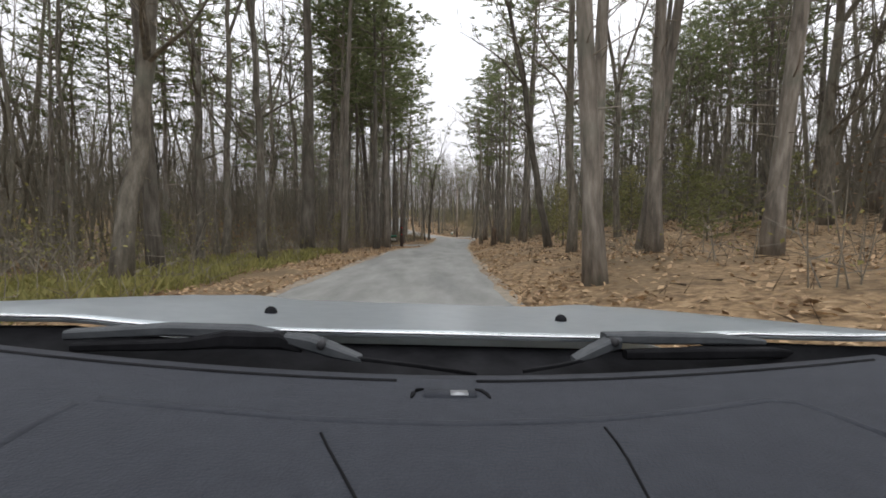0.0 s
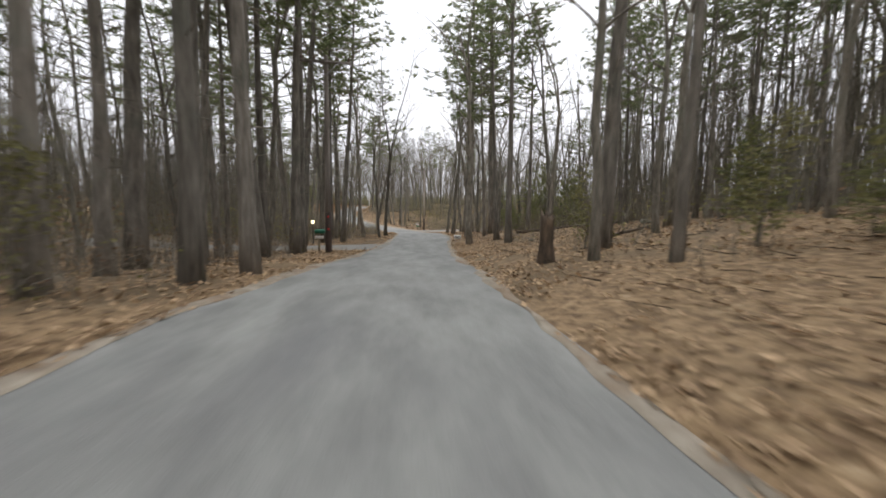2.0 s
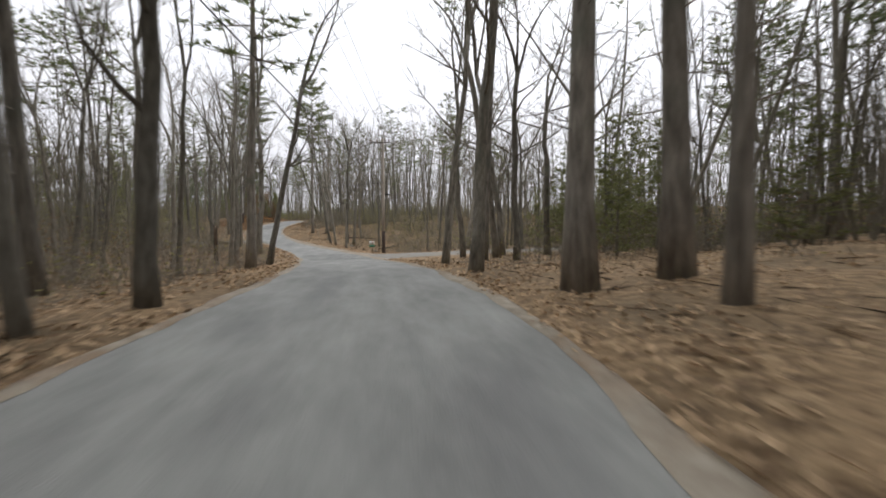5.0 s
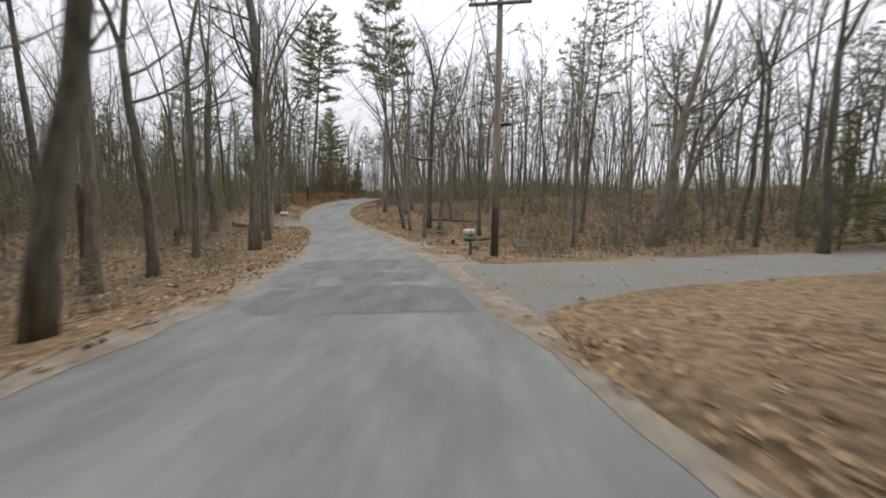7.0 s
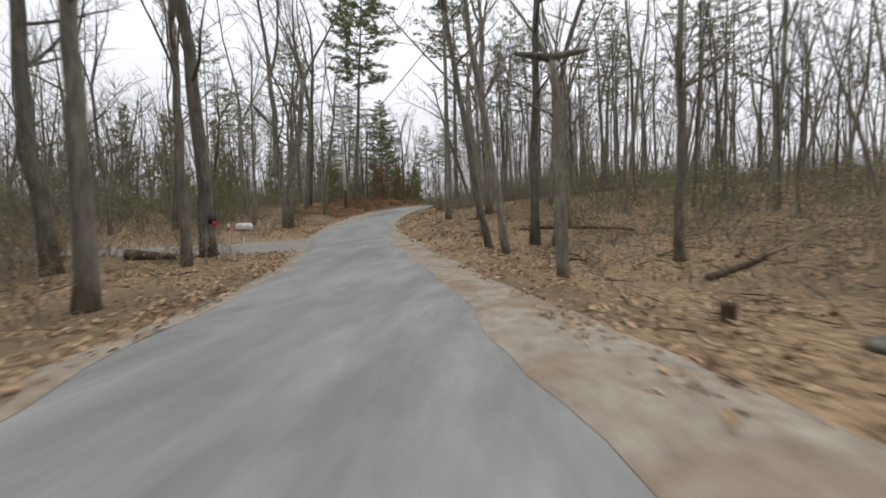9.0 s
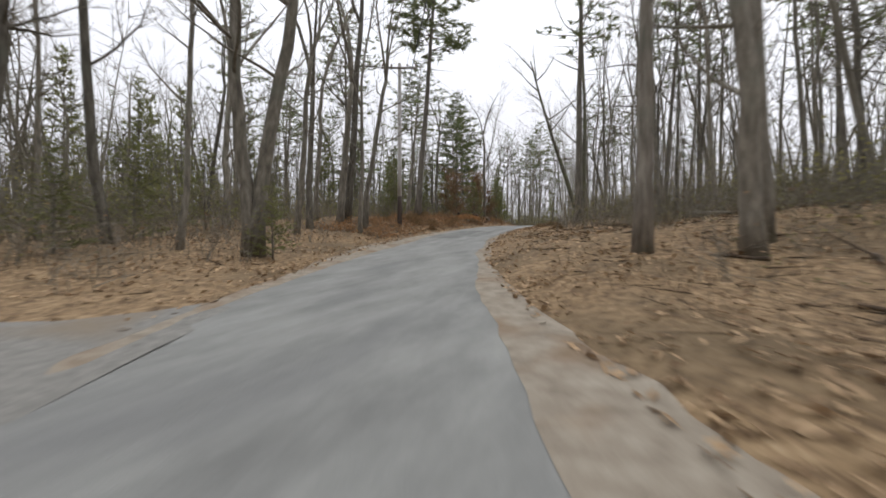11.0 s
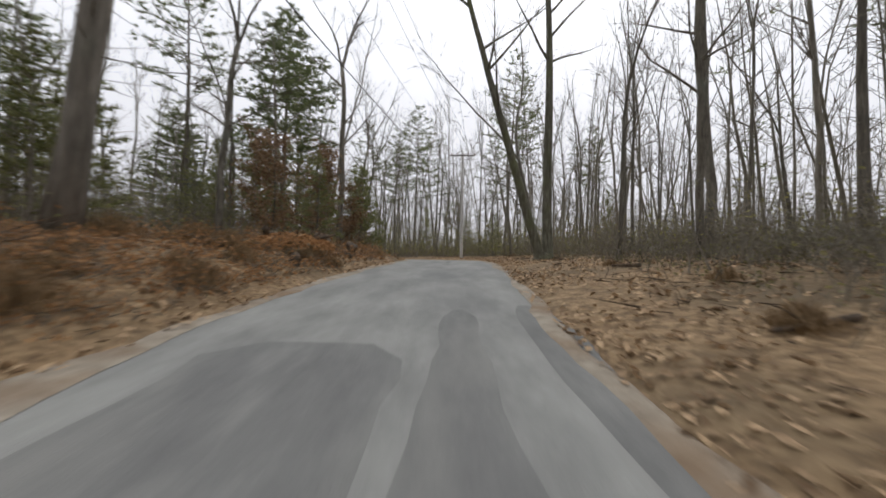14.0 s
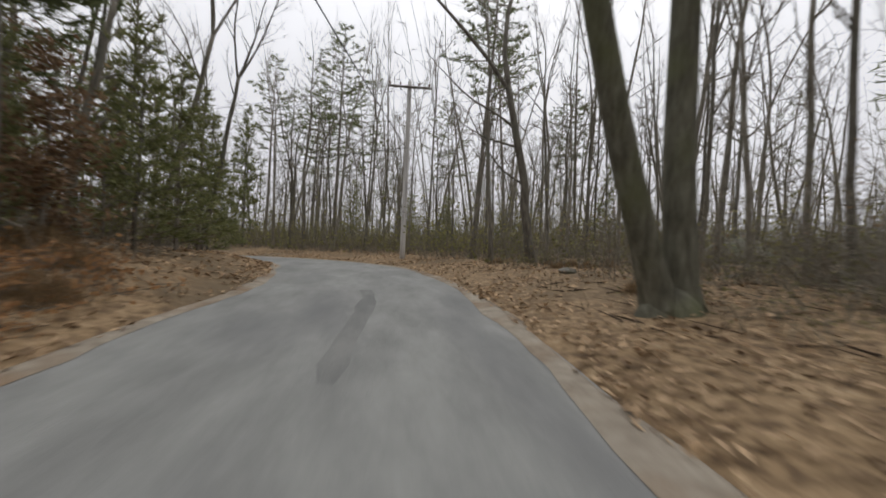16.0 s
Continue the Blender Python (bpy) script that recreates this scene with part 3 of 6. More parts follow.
PROTO = {"pine": [], "bare": []}
COUNT = {"pine": 5, "bare": 8}
MAKERS = {"pine": pine_tree, "bare": bare_tree}
LABELS = {"pine": "tall white pine with furrowed dark bark and sparse needled crown", "bare": "leafless grey hardwood tree with forking limbs and twigs"}
_pick = random.Random(5)
PLANTED = []


def plant(kind, x, y, d, lean=0.0, az=0.0, h=None):
    """A tree of that trunk width at a place, leaning by degrees towards a bearing."""
    z = height(x, y)
    base_d = 0.43 if kind == "pine" else 0.33
    tall = h or min(max(TREE_H[kind] * (d / base_d) ** 0.35, 9), 27) * _pick.uniform(0.88, 1.12)
    sx, sz = d / base_d, tall / TREE_H[kind]
    q = Matrix.Rotation(radians(lean), 4, Vector((-math.sin(radians(az)), math.cos(radians(az)), 0))) if lean else pose(0, 0, 0, _pick.gauss(0, 2.4), _pick.gauss(0, 2.4))
    m = Matrix.Translation((x, y, z)) @ q @ pose(0, 0, 0, 0, 0, _pick.uniform(0, 360)) @ Matrix.Diagonal((sx, sx, sz, 1))
    PLANTED.append((x, y))
    v = _pick.randrange(COUNT[kind])
    if len(PROTO[kind]) < COUNT[kind]:
        trunk, twigs, crown, bark, leaf = MAKERS[kind](100 + 17 * len(PROTO[kind]) + (0 if kind == "pine" else 900))
        ob = thing("pine_tree" if kind == "pine" else "bare_tree", LABELS[kind], "tree", "trees along the lane", m)
        part("trunk", trunk, bark, ob)
        part("canopy", twigs, TWIG, ob)["kind"] = "stuff"
        if crown:
            part("crown", crown, leaf, ob, "dark green needle sprays", smooth=False)
        PROTO[kind].append(ob)
    else:
        src = PROTO[kind][v]
        ob = copy_thing(src, m @ Matrix.Diagonal((*[1 / k for k in src.scale], 1)))
    return ob


def crowned_pine(x, y, d, h, low, seed, lean=0.0, dense=2.6):
    """A grown pine that stands out by its close, layered boughs."""
    trunk, twigs, crown, bark, leaf = pine_tree(seed, low, dense)
    sx = d / 0.43
    m = Matrix.Translation((x, y, height(x, y))) @ pose(0, 0, 0, 0, lean, 0) @ Matrix.Diagonal((sx, sx, h / TREE_H["pine"], 1))
    ob = thing("pine_tree", "tall white pine with close layered dark green boughs", "tree", "trees along the lane", m)
    PLANTED.append((x, y))
    part("trunk", trunk, bark, ob)
    part("canopy", twigs, TWIG, ob)["kind"] = "stuff"
    part("crown", crown, leaf, ob, "dense dark green needle sprays", smooth=False)


def twin_tree(x, y):
    """Two stems from one flared foot, one leaning out over the lane."""
    rng = random.Random(64)
    ob = thing("twin_tree", "two-stemmed old tree with mossy grey bark and flared foot", "tree", at=Matrix.Translation((x, y, height(x, y))))
    PLANTED.append((x, y))
    foot = Shape()
    n = 18
    for zz, rr in ((-0.4, 0.6), (0.0, 0.5), (0.12, 0.42), (0.24, 0.34), (0.36, 0.24), (0.46, 0.08)):
        for i in range(n):
            a = 6.283 * i / n
            r_ = rr * (1 + (0.13 if zz < 0.5 else 0.05) * math.sin(4 * a + 0.8) + rng.gauss(0, 0.012))
            foot.v.append(Vector((r_ * math.cos(a) * 1.12, r_ * math.sin(a) * 0.9, zz)))
    for j in range(5):
        for i in range(n):
            q = (i + 1) % n
            foot.f.append((j * n + i, j * n + q, (j + 1) * n + q, (j + 1) * n + i))
    part("foot", foot, MOSSY_BARK, ob)
    twigs = Shape()
    for k, (dx, dirn, r0, h) in enumerate(((-0.17, Vector((-0.33, 0.02, 1)), 0.235, 17), (0.17, Vector((0.0, 0.02, 1)), 0.25, 20))):
        line = bend(rng, Vector((dx, 0, 0.0)), dirn, h, 16, 0.022, 0.012)
        st = Shape()
        low = [line[0].lerp(line[1], q) for q in (0, .12, .25, .42, .65)]
        st.tube(low + line[1:], [r0 * (1 + 0.55 * math.exp(-q / 0.2)) for q in (0, .12, .25, .42, .65)] + [r0 * (1 - 0.75 * (i / 16) ** 1.2) for i in range(1, 17)], 14)
        stem = part("trunk", st, MOSSY_BARK, ob)
        for _ in range(9):
            i = rng.randint(7, 15)
            a = rng.uniform(0, 6.283)
            b = bend(rng, line[i], Vector((math.cos(a), math.sin(a), 0.8)), rng.uniform(2, 5), 5, 0.13, 0.05)
            limb = Shape()
            limb.tube(b, [0.075 * (1 - 0.85 * m_ / 5) for m_ in range(6)], 6, False)
            part("limb", limb, MOSSY_BARK, stem)
            for _ in range(16):
                j = rng.randrange(1, 6)
                c = bend(rng, b[j], (b[j] - b[j - 1]).normalized() + Vector((rng.gauss(0, .6), rng.gauss(0, .6), .3)), rng.uniform(0.6, 1.8), 2, 0.15)
                twigs.tube(c, [0.014, 0.009, 0.003], 3, False)
    part("canopy", twigs, TWIG, ob)["kind"] = "stuff"


twin_tree(-8.85, 136.9)

plant("pine", 2.95, 7.68, 0.40)
plant("bare", -7.58, 9.30, 0.45)
plant("pine", 3.61, 9.55, 0.40)
plant("pine", -7.86, 10.87, 0.40)
plant("pine", 5.81, 10.93, 0.40)
plant("pine", 12.63, 11.17, 0.40)
plant("pine", 6.13, 12.16, 0.40)
plant("bare", -6.65, 14.68, 0.34)
plant("bare", 4.64, 14.38, 0.34)
plant("bare", 14.06, 14.73, 0.45)
plant("bare", -9.76, 15.85, 0.34)
plant("pine", -11.72, 16.29, 0.40)
plant("bare", -9.94, 18.09, 0.34)
plant("bare", 4.72, 17.87, 0.34, 9, 175)
plant("bare", 8.06, 18.36, 0.31)
plant("pine", 19.96, 18.60, 0.54)
plant("pine", -5.16, 20.49, 0.40)
plant("pine", 10.84, 21.63, 0.40)
plant("bare", -10.41, 24.45, 0.34)
plant("pine", -6.27, 24.43, 0.40)
plant("pine", 5.00, 24.42, 0.23)
plant("pine", -4.23, 25.26, 0.40)
plant("pine", -16.84, 26.83, 0.55)
plant("bare", 4.24, 26.20, 0.24)
plant("pine", -3.75, 26.92, 0.40)
plant("pine", -7.42, 27.65, 0.40)
plant("bare", 11.80, 27.55, 0.24)
plant("pine", 5.72, 28.82, 0.53)
plant("pine", -6.51, 30.33, 0.40)
plant("pine", -5.92, 32.32, 0.40)
plant("pine", -6.00, 33.99, 0.59)
plant("pine", -8.44, 34.20, 0.40)
plant("bare", 11.73, 34.40, 0.38)
plant("pine", -6.22, 35.21, 0.40)
plant("pine", -5.28, 36.40, 0.50)
plant("pine", -9.39, 38.01, 0.40)
plant("bare", -7.66, 39.84, 0.34)
plant("pine", -5.88, 39.92, 0.50)
plant("pine", 6.16, 41.23, 0.42)
plant("pine", -10.0, 52.0, 0.6)
plant("bare", 9.46, 43.28, 0.31)
plant("pine", 6.38, 45.39, 0.39)
plant("bare", -6.42, 48.41, 0.34)
plant("pine", -4.90, 48.34, 0.40)
plant("pine", 9.90, 49.28, 0.40)
plant("bare", -2.33, 51.26, 0.22)
plant("pine", 6.55, 50.68, 0.32)
plant("bare", -6.01, 51.91, 0.34)
plant("bare", -3.71, 52.23, 0.34)
plant("bare", -1.88, 52.99, 0.33)
plant("pine", 7.65, 53.07, 0.59)
plant("bare", 4.66, 57.46, 0.41)
plant("pine", -6.60, 57.52, 0.40)
plant("bare", 10.20, 60.89, 0.30)
plant("bare", 4.56, 61.75, 0.29)
plant("bare", 8.48, 64.05, 0.34)
plant("pine", 6.88, 64.51, 0.51)
plant("pine", -3.43, 64.23, 0.40)
plant("bare", 12.15, 68.49, 0.40)
plant("bare", 14.72, 68.75, 0.49)
plant("bare", 7.23, 69.80, 0.34)
plant("bare", 9.09, 68.08, 0.40, 9, 175)
plant("bare", -3.90, 69.60, 0.34, 9, 0)
plant("bare", 8.18, 66.17, 0.40, 9, 180)
plant("bare", 11.8, 86.2, 0.36, 22, 10)
plant("bare", -7.20, 73.80, 0.3)
plant("bare", -10.45, 73.50, 0.34)
plant("bare", 15.38, 80.80, 0.37)
plant("bare", 11.45, 86.25, 0.46, 11, 0)
plant("bare", -7.68, 76.20, 0.32)
plant("bare", -8.54, 79.40, 0.26)
plant("bare", -7.5, 81.8, 0.48)
plant("bare", 16.5, 93.0, 0.34)
plant("bare", -8.89, 85.68, 0.35)
plant("bare", 2.74, 92.81, 0.28)
plant("bare", -1.15, 97.6, 0.4)
plant("bare", -0.3, 97.3, 0.38)
plant("bare", -13.36, 88.25, 0.40)
plant("bare", -2.17, 93.60, 0.26, 9, -163)
plant("bare", -11.51, 90.47, 0.29)
plant("bare", -2.84, 95.06, 0.27, 9, -163)
plant("bare", -12.35, 92.3, 0.5)
plant("bare", -3.48, 98.69, 0.19)
plant("bare", -4.21, 104.54, 0.42)
plant("bare", -3.77, 105.72, 0.46)
plant("bare", 12.0, 106.0, 0.34)
plant("bare", -18.52, 102.96, 0.20)
plant("bare", -16.73, 104.12, 0.46, 9, 14)
plant("bare", -20.28, 109.74, 0.3, 5, 0)
plant("bare", -21.17, 111.81, 0.36)
plant("bare", -19.06, 113.23, 0.26)
plant("bare", -20.03, 115.19, 0.34, 9, 15)
plant("bare", -24.16, 115.87, 0.34)
plant("bare", -6.83, 120.46, 0.17)
plant("pine", -8.36, 120.84, 0.50)
plant("bare", -5.30, 120.86, 0.2)
plant("pine", -43.0, 133.0, 0.4, 2, 0, 19)
plant("pine", -23.5, 127.5, 0.4, 0, 0, 14)
plant("bare", -3.77, 124.83, 0.22)
plant("bare", -6.70, 128.39, 0.24)
plant("bare", -7.54, 131.68, 0.2)
plant("bare", -4.1, 131.9, 0.4, 2, 180)
plant("bare", -19.38, 138.48, 0.34)
plant("bare", -2.59, 139.89, 0.2)
plant("bare", -3.38, 140.76, 0.18)
plant("pine", -23.34, 140.24, 0.36, 0, 0, 13)
plant("bare", -2.86, 142.42, 0.2)
plant("bare", -6.48, 148.65, 0.46, 9, 171)
plant("bare", -8.42, 148.57, 0.22)
plant("pine", 5.55, 53.1, 0.6)
plant("bare", -16.9, 104.0, 0.45)
plant("pine", -7.5, 46.4, 0.68, 4, 0)
plant("pine", -8.6, 30.6, 0.65)
plant("pine", -6.9, 20.3, 0.7, 0.5, 0)
plant("bare", -22.3, 115.9, 0.48, 6, 10, 22)
plant("bare", -22.9, 117.4, 0.5, 7, 10, 23)
plant("bare", -21.5, 143.0, 0.24, 10, 0)
plant("bare", -21.0, 146.5, 0.24, 12, 0)
plant("bare", -20.6, 149.0, 0.22, 9, 0)
plant("pine", -8.5, 58.0, 0.5)
plant("pine", -6.3, 51.0, 0.5)
plant("bare", 4.2, 44.1, 0.42, 3, 180)
crowned_pine(-21.3, 125.0, 0.56, 27.5, 0.5, 811, 4.5)
crowned_pine(-6.18, 104.74, 0.38, 21.5, 0.62, 812, 0.5)
crowned_pine(-25.0, 145.0, 0.46, 17.0, 0.3, 813, 0.0, 2.0)
crowned_pine(-41.0, 158.0, 0.46, 15.5, 0.16, 814)
crowned_pine(-35.5, 137.0, 0.42, 12.5, 0.3, 815, 0.0, 1.5)


# shorter pines that close the first stretch overhead
for s_, o_, d_, h_ in ((2, -13, .34, 14), (7, -10, .3, 13), (11, -17, .36, 15), (20, -14, .34, 14), (25, -19, .36, 16), (31, -15, .32, 14),
                       (9, 14, .34, 15), (22, 17, .36, 16), (24, 16, .28, 14), (30, 22, .33, 16), (35, 18, .36, 16), (38, 15, .3, 15),
                       (28, 21, .3, 17), (33, 24, .34, 18), (37, 21, .3, 17), (41, 16, .3, 17), (44, 22, .34, 18), (48, 17, .3, 17), (52, 24, .3, 17), (57, 19, .3, 16),
                       (14, -21, .3, 16), (18, -18, .28, 15), (23, -23, .3, 16), (36, -20, .3, 16), (26, 20, .3, 16), (31, 18, .26, 15), (34, 20, .3, 17), (42, 12, .26, 16), (46, 14, .3, 17)):
    q_, _r = lane_point(s_, o_)
    plant("pine", q_[0], q_[1], d_, 0, 0, h_)

# tall trees on the rise beyond the driveways
for k_, (s_, o_, d_, h_) in enumerate(((38, 24, .36, 22), (41, 19, .3, 21), (43, 26, .36, 23), (45, 18, .3, 20), (47, 23, .34, 22), (49, 28, .36, 23), (51, 17, .28, 19), (53, 21, .32, 21), (55, 27, .34, 22), (57, 16, .28, 19), (59, 23, .32, 21), (61, 29, .34, 22), (44, 33, .36, 23), (50, 35, .36, 23),
                                       (40, -11, .34, 21), (43, -16, .36, 22), (46, -13, .3, 20), (49, -18, .36, 22), (52, -11, .3, 20), (54, -16, .34, 21), (57, -22, .36, 22), (60, -13, .3, 20), (63, -18, .34, 21), (47, -24, .36, 22), (37, -24, .36, 22), (66, -24, .34, 21))):
    q_, _r = lane_point(s_, o_)
    plant("pine" if k_ % 3 else "bare", q_[0], q_[1], d_, 0, 0, h_)

# woods beside the middle stretch, and the tall bare trees past the last bend
for s_, o_, d_, h_ in ((63, 15, .24, 15), (66, 20, .28, 16), (80, 17, .24, 15), (82, 23, .3, 17), (84, 13, .2, 14), (86, 19, .24, 15), (88, 27, .3, 16), (61, 24, .28, 16), (64, 29, .26, 15),
                       (67, -12, .24, 15), (70, -17, .26, 16), (73, -13, .2, 14), (76, -20, .28, 16), (79, -15, .22, 15), (83, -24, .28, 16), (72, -25, .28, 16), (86, -18, .22, 15),
                       (98, -23, .2, 15), (100, -28, .22, 16), (102, -22, .18, 15), (103, -30, .22, 16), (105, -17, .18, 14), (107, -26, .2, 15), (108, -12, .17, 14), (109, -18, .2, 15), (97, -33, .24, 16),
                       (78, 30, .26, 16), (81, 36, .28, 17), (76, 34, .24, 16), (85, 33, .26, 16), (79, 24, .22, 15), (66, 14, .2, 14), (64, 21, .24, 15), (99, -11, .22, 14), (101, -17, .26, 15), (104, -13, .2, 13), (106, -21, .26, 15)):
    q_, _r = lane_point(s_, o_)
    plant("bare", q_[0], q_[1], d_, 0, 0, h_)
for s_, o_, h_ in ((62, 19, 14), (65, 25, 15), (83, 30, 14), (69, 31, 15), (90, 24, 13)):
    q_, _r = lane_point(s_, o_)
    plant("pine", q_[0], q_[1], 0.3, 0, 0, h_)
for x_, y_, h_ in ((-16.5, 160, 19), (-21.5, 164, 18), (-13, 168, 23), (-6, 158.5, 20), (-1.5, 153, 19), (-27, 160, 17), (-18, 171, 22), (-9.5, 163, 21), (-32, 168, 19), (3, 160, 20), (-24, 157, 15),
                   (-14.6, 170, 24), (-4, 164, 22), (0.5, 157, 21), (5, 152, 20), (2.5, 147, 18), (7, 158, 21), (-8, 169, 22)):
    plant("bare", x_, y_, 0.2, 0, 0, h_)
# close-set bare trees on the outside of the last bend
for s_, o_, d_, h_ in ((116, 9, .2, 17), (118, 13, .24, 19), (120, 10.5, .18, 17), (121, 16, .24, 19), (124, 12, .2, 18), (126, 18, .24, 20), (128, 9.5, .18, 17), (130, 14, .22, 19), (133, 11, .2, 18), (135, 17, .24, 20), (137, 21, .26, 21),
                       (139, 13, .2, 18), (141, 9, .18, 17), (143, 16, .22, 19), (146, 12, .2, 18), (148, 19, .24, 20), (150, 9, .18, 17), (153, 14, .2, 19), (123, 23, .24, 20), (132, 25, .26, 20), (144, 24, .26, 21), (117, 20, .22, 19)):
    q_, _r = lane_point(s_, o_)
    plant("bare", q_[0], q_[1], d_, 0, 0, h_)

# the woods behind, thinned by chance
_w = random.Random(11)
_n = 0
for _ in range(20000):
    if _n >= 225:
        break
    s_, o_ = (_w.uniform(-12, 205) if _w.random() < 0.55 else _w.uniform(98, 172)), _w.choice((-1, 1)) * (6.5 + 28 * _w.random() ** 1.25)
    (q_, _r) = lane_point(s_, o_)
    a_, b_, _z = along(q_[0], q_[1])
    if abs(b_[0]) < 7.2 or any((q_[0] - p[0])**2 + (q_[1] - p[1])**2 < 4.0 for p in PLANTED):
        continue
    if any(s_a - 1.5 < a_[0] < s_b + 1.5 and b_[0] * sd > 0 and abs(b_[0]) < 30 for s_a, s_b, sd, _rise in DRIVES):
        continue
    if (b_[0] < 0 and 108 < a_[0] < 150 and _w.random() < 0.8) or (b_[0] > 0 and 85 < a_[0] < 145 and _w.random() < 0.5):
        continue
    pine_share = 0.36 if a_[0] < 45 else (0.10 if b_[0] > 0 else 0.2 if a_[0] < 105 else 0.07)
    if _w.random() < pine_share:
        plant("pine", q_[0], q_[1], _w.uniform(0.26, 0.52))
    else:
        plant("bare", q_[0], q_[1], _w.uniform(0.13, 0.34))
    _n += 1


def far_woods():
    """Trunks, bare tops and needled crowns of the woods farther off."""
    rng = random.Random(21)
    sh, green = Shape(), Shape()
    xs = [rng.uniform(-120, 95) for _ in range(5200)]
    ys = [rng.uniform(-5, 250) for _ in range(5200)]
    s, off, _z = along(xs, ys)
    zs = heights(xs, ys)
    for x, y, z, ss, o in zip(xs, ys, zs, s, off):
        if abs(o) < 13 or abs(o) > 72 or (abs(o) < 27 and rng.random() < 0.3) or (abs(o) < 30 and any(a - 1 < ss < b + 1 and o * sd > 0 for a, b, sd, _r in DRIVES)):
            continue
        if ss > 62 and rng.random() < 0.3:
            continue
        if o < 0 and 105 < ss < 150 and rng.random() < 0.6:
            continue
        near = abs(o) < 50
        pine = rng.random() < (0.16 if ss < 50 else 0.08) and not (o < 0 and 105 < ss < 150)
        h, r = rng.uniform(11, 22) * (0.7 if o < 0 and 105 < ss < 155 else 1.15 if ss < 70 else 1.0), rng.uniform(0.035, 0.15)
        line = bend(rng, Vector((x, y, z - 0.2)), Vector((rng.gauss(0, 0.09), rng.gauss(0, 0.09), 1)), h, 5, 0.07, 0.02)
        sh.tube(line[::1] if near else [line[0], line[3], line[5]], [r, r * 0.85, r * 0.7, r * 0.48, r * 0.28, 0.015] if near else [r, r * 0.55, 0.015], 4, False)
        for _ in range(9 if near else 5):
            t = rng.uniform(0.3, 1)
            i = min(int(t * 5), 4)
            p = line[i].lerp(line[i + 1], t * 5 - i)
            a = rng.uniform(0, 6.28)
            b = bend(rng, p, Vector((math.cos(a), math.sin(a), 0.25 if pine else rng.uniform(0.5, 1.3))), rng.uniform(0.9, 3.2), 2 if near else 1, 0.16, 0.06)
            rb = 0.04 * (1.2 - t * 0.7)
            sh.tube(b, [rb, rb * 0.6, 0.008] if near else [rb, 0.008], 3, False)
            if pine:
                for _ in range(7):
                    q = b[0].lerp(b[-1], rng.uniform(0.3, 1.05)) + Vector((rng.gauss(0, .3), rng.gauss(0, .3), rng.gauss(0.05, .15)))
                    tuft(rng, green, q, (b[-1] - b[0]).normalized(), 0.6, 3)
            else:
                for _ in range(5 if near else 4):
                    j = rng.randrange(1, len(b))
                    c = bend(rng, b[j], (b[j] - b[j - 1]).normalized() + Vector((rng.gauss(0, .6), rng.gauss(0, .6), rng.gauss(.2, .4))), rng.uniform(0.5, 1.6), 1, 0.2)
                    sh.sliver(c[0], c[-1], 0.02)
    solid("far_woods", sh, HAZED_BARK, "far grey-brown bare woods beyond the roadside trees", "woods", kind="stuff")
    solid("far_needles", green, NEEDLE, "dark green needles of the pines farther off", "needles", kind="stuff", smooth=False)


far_woods()


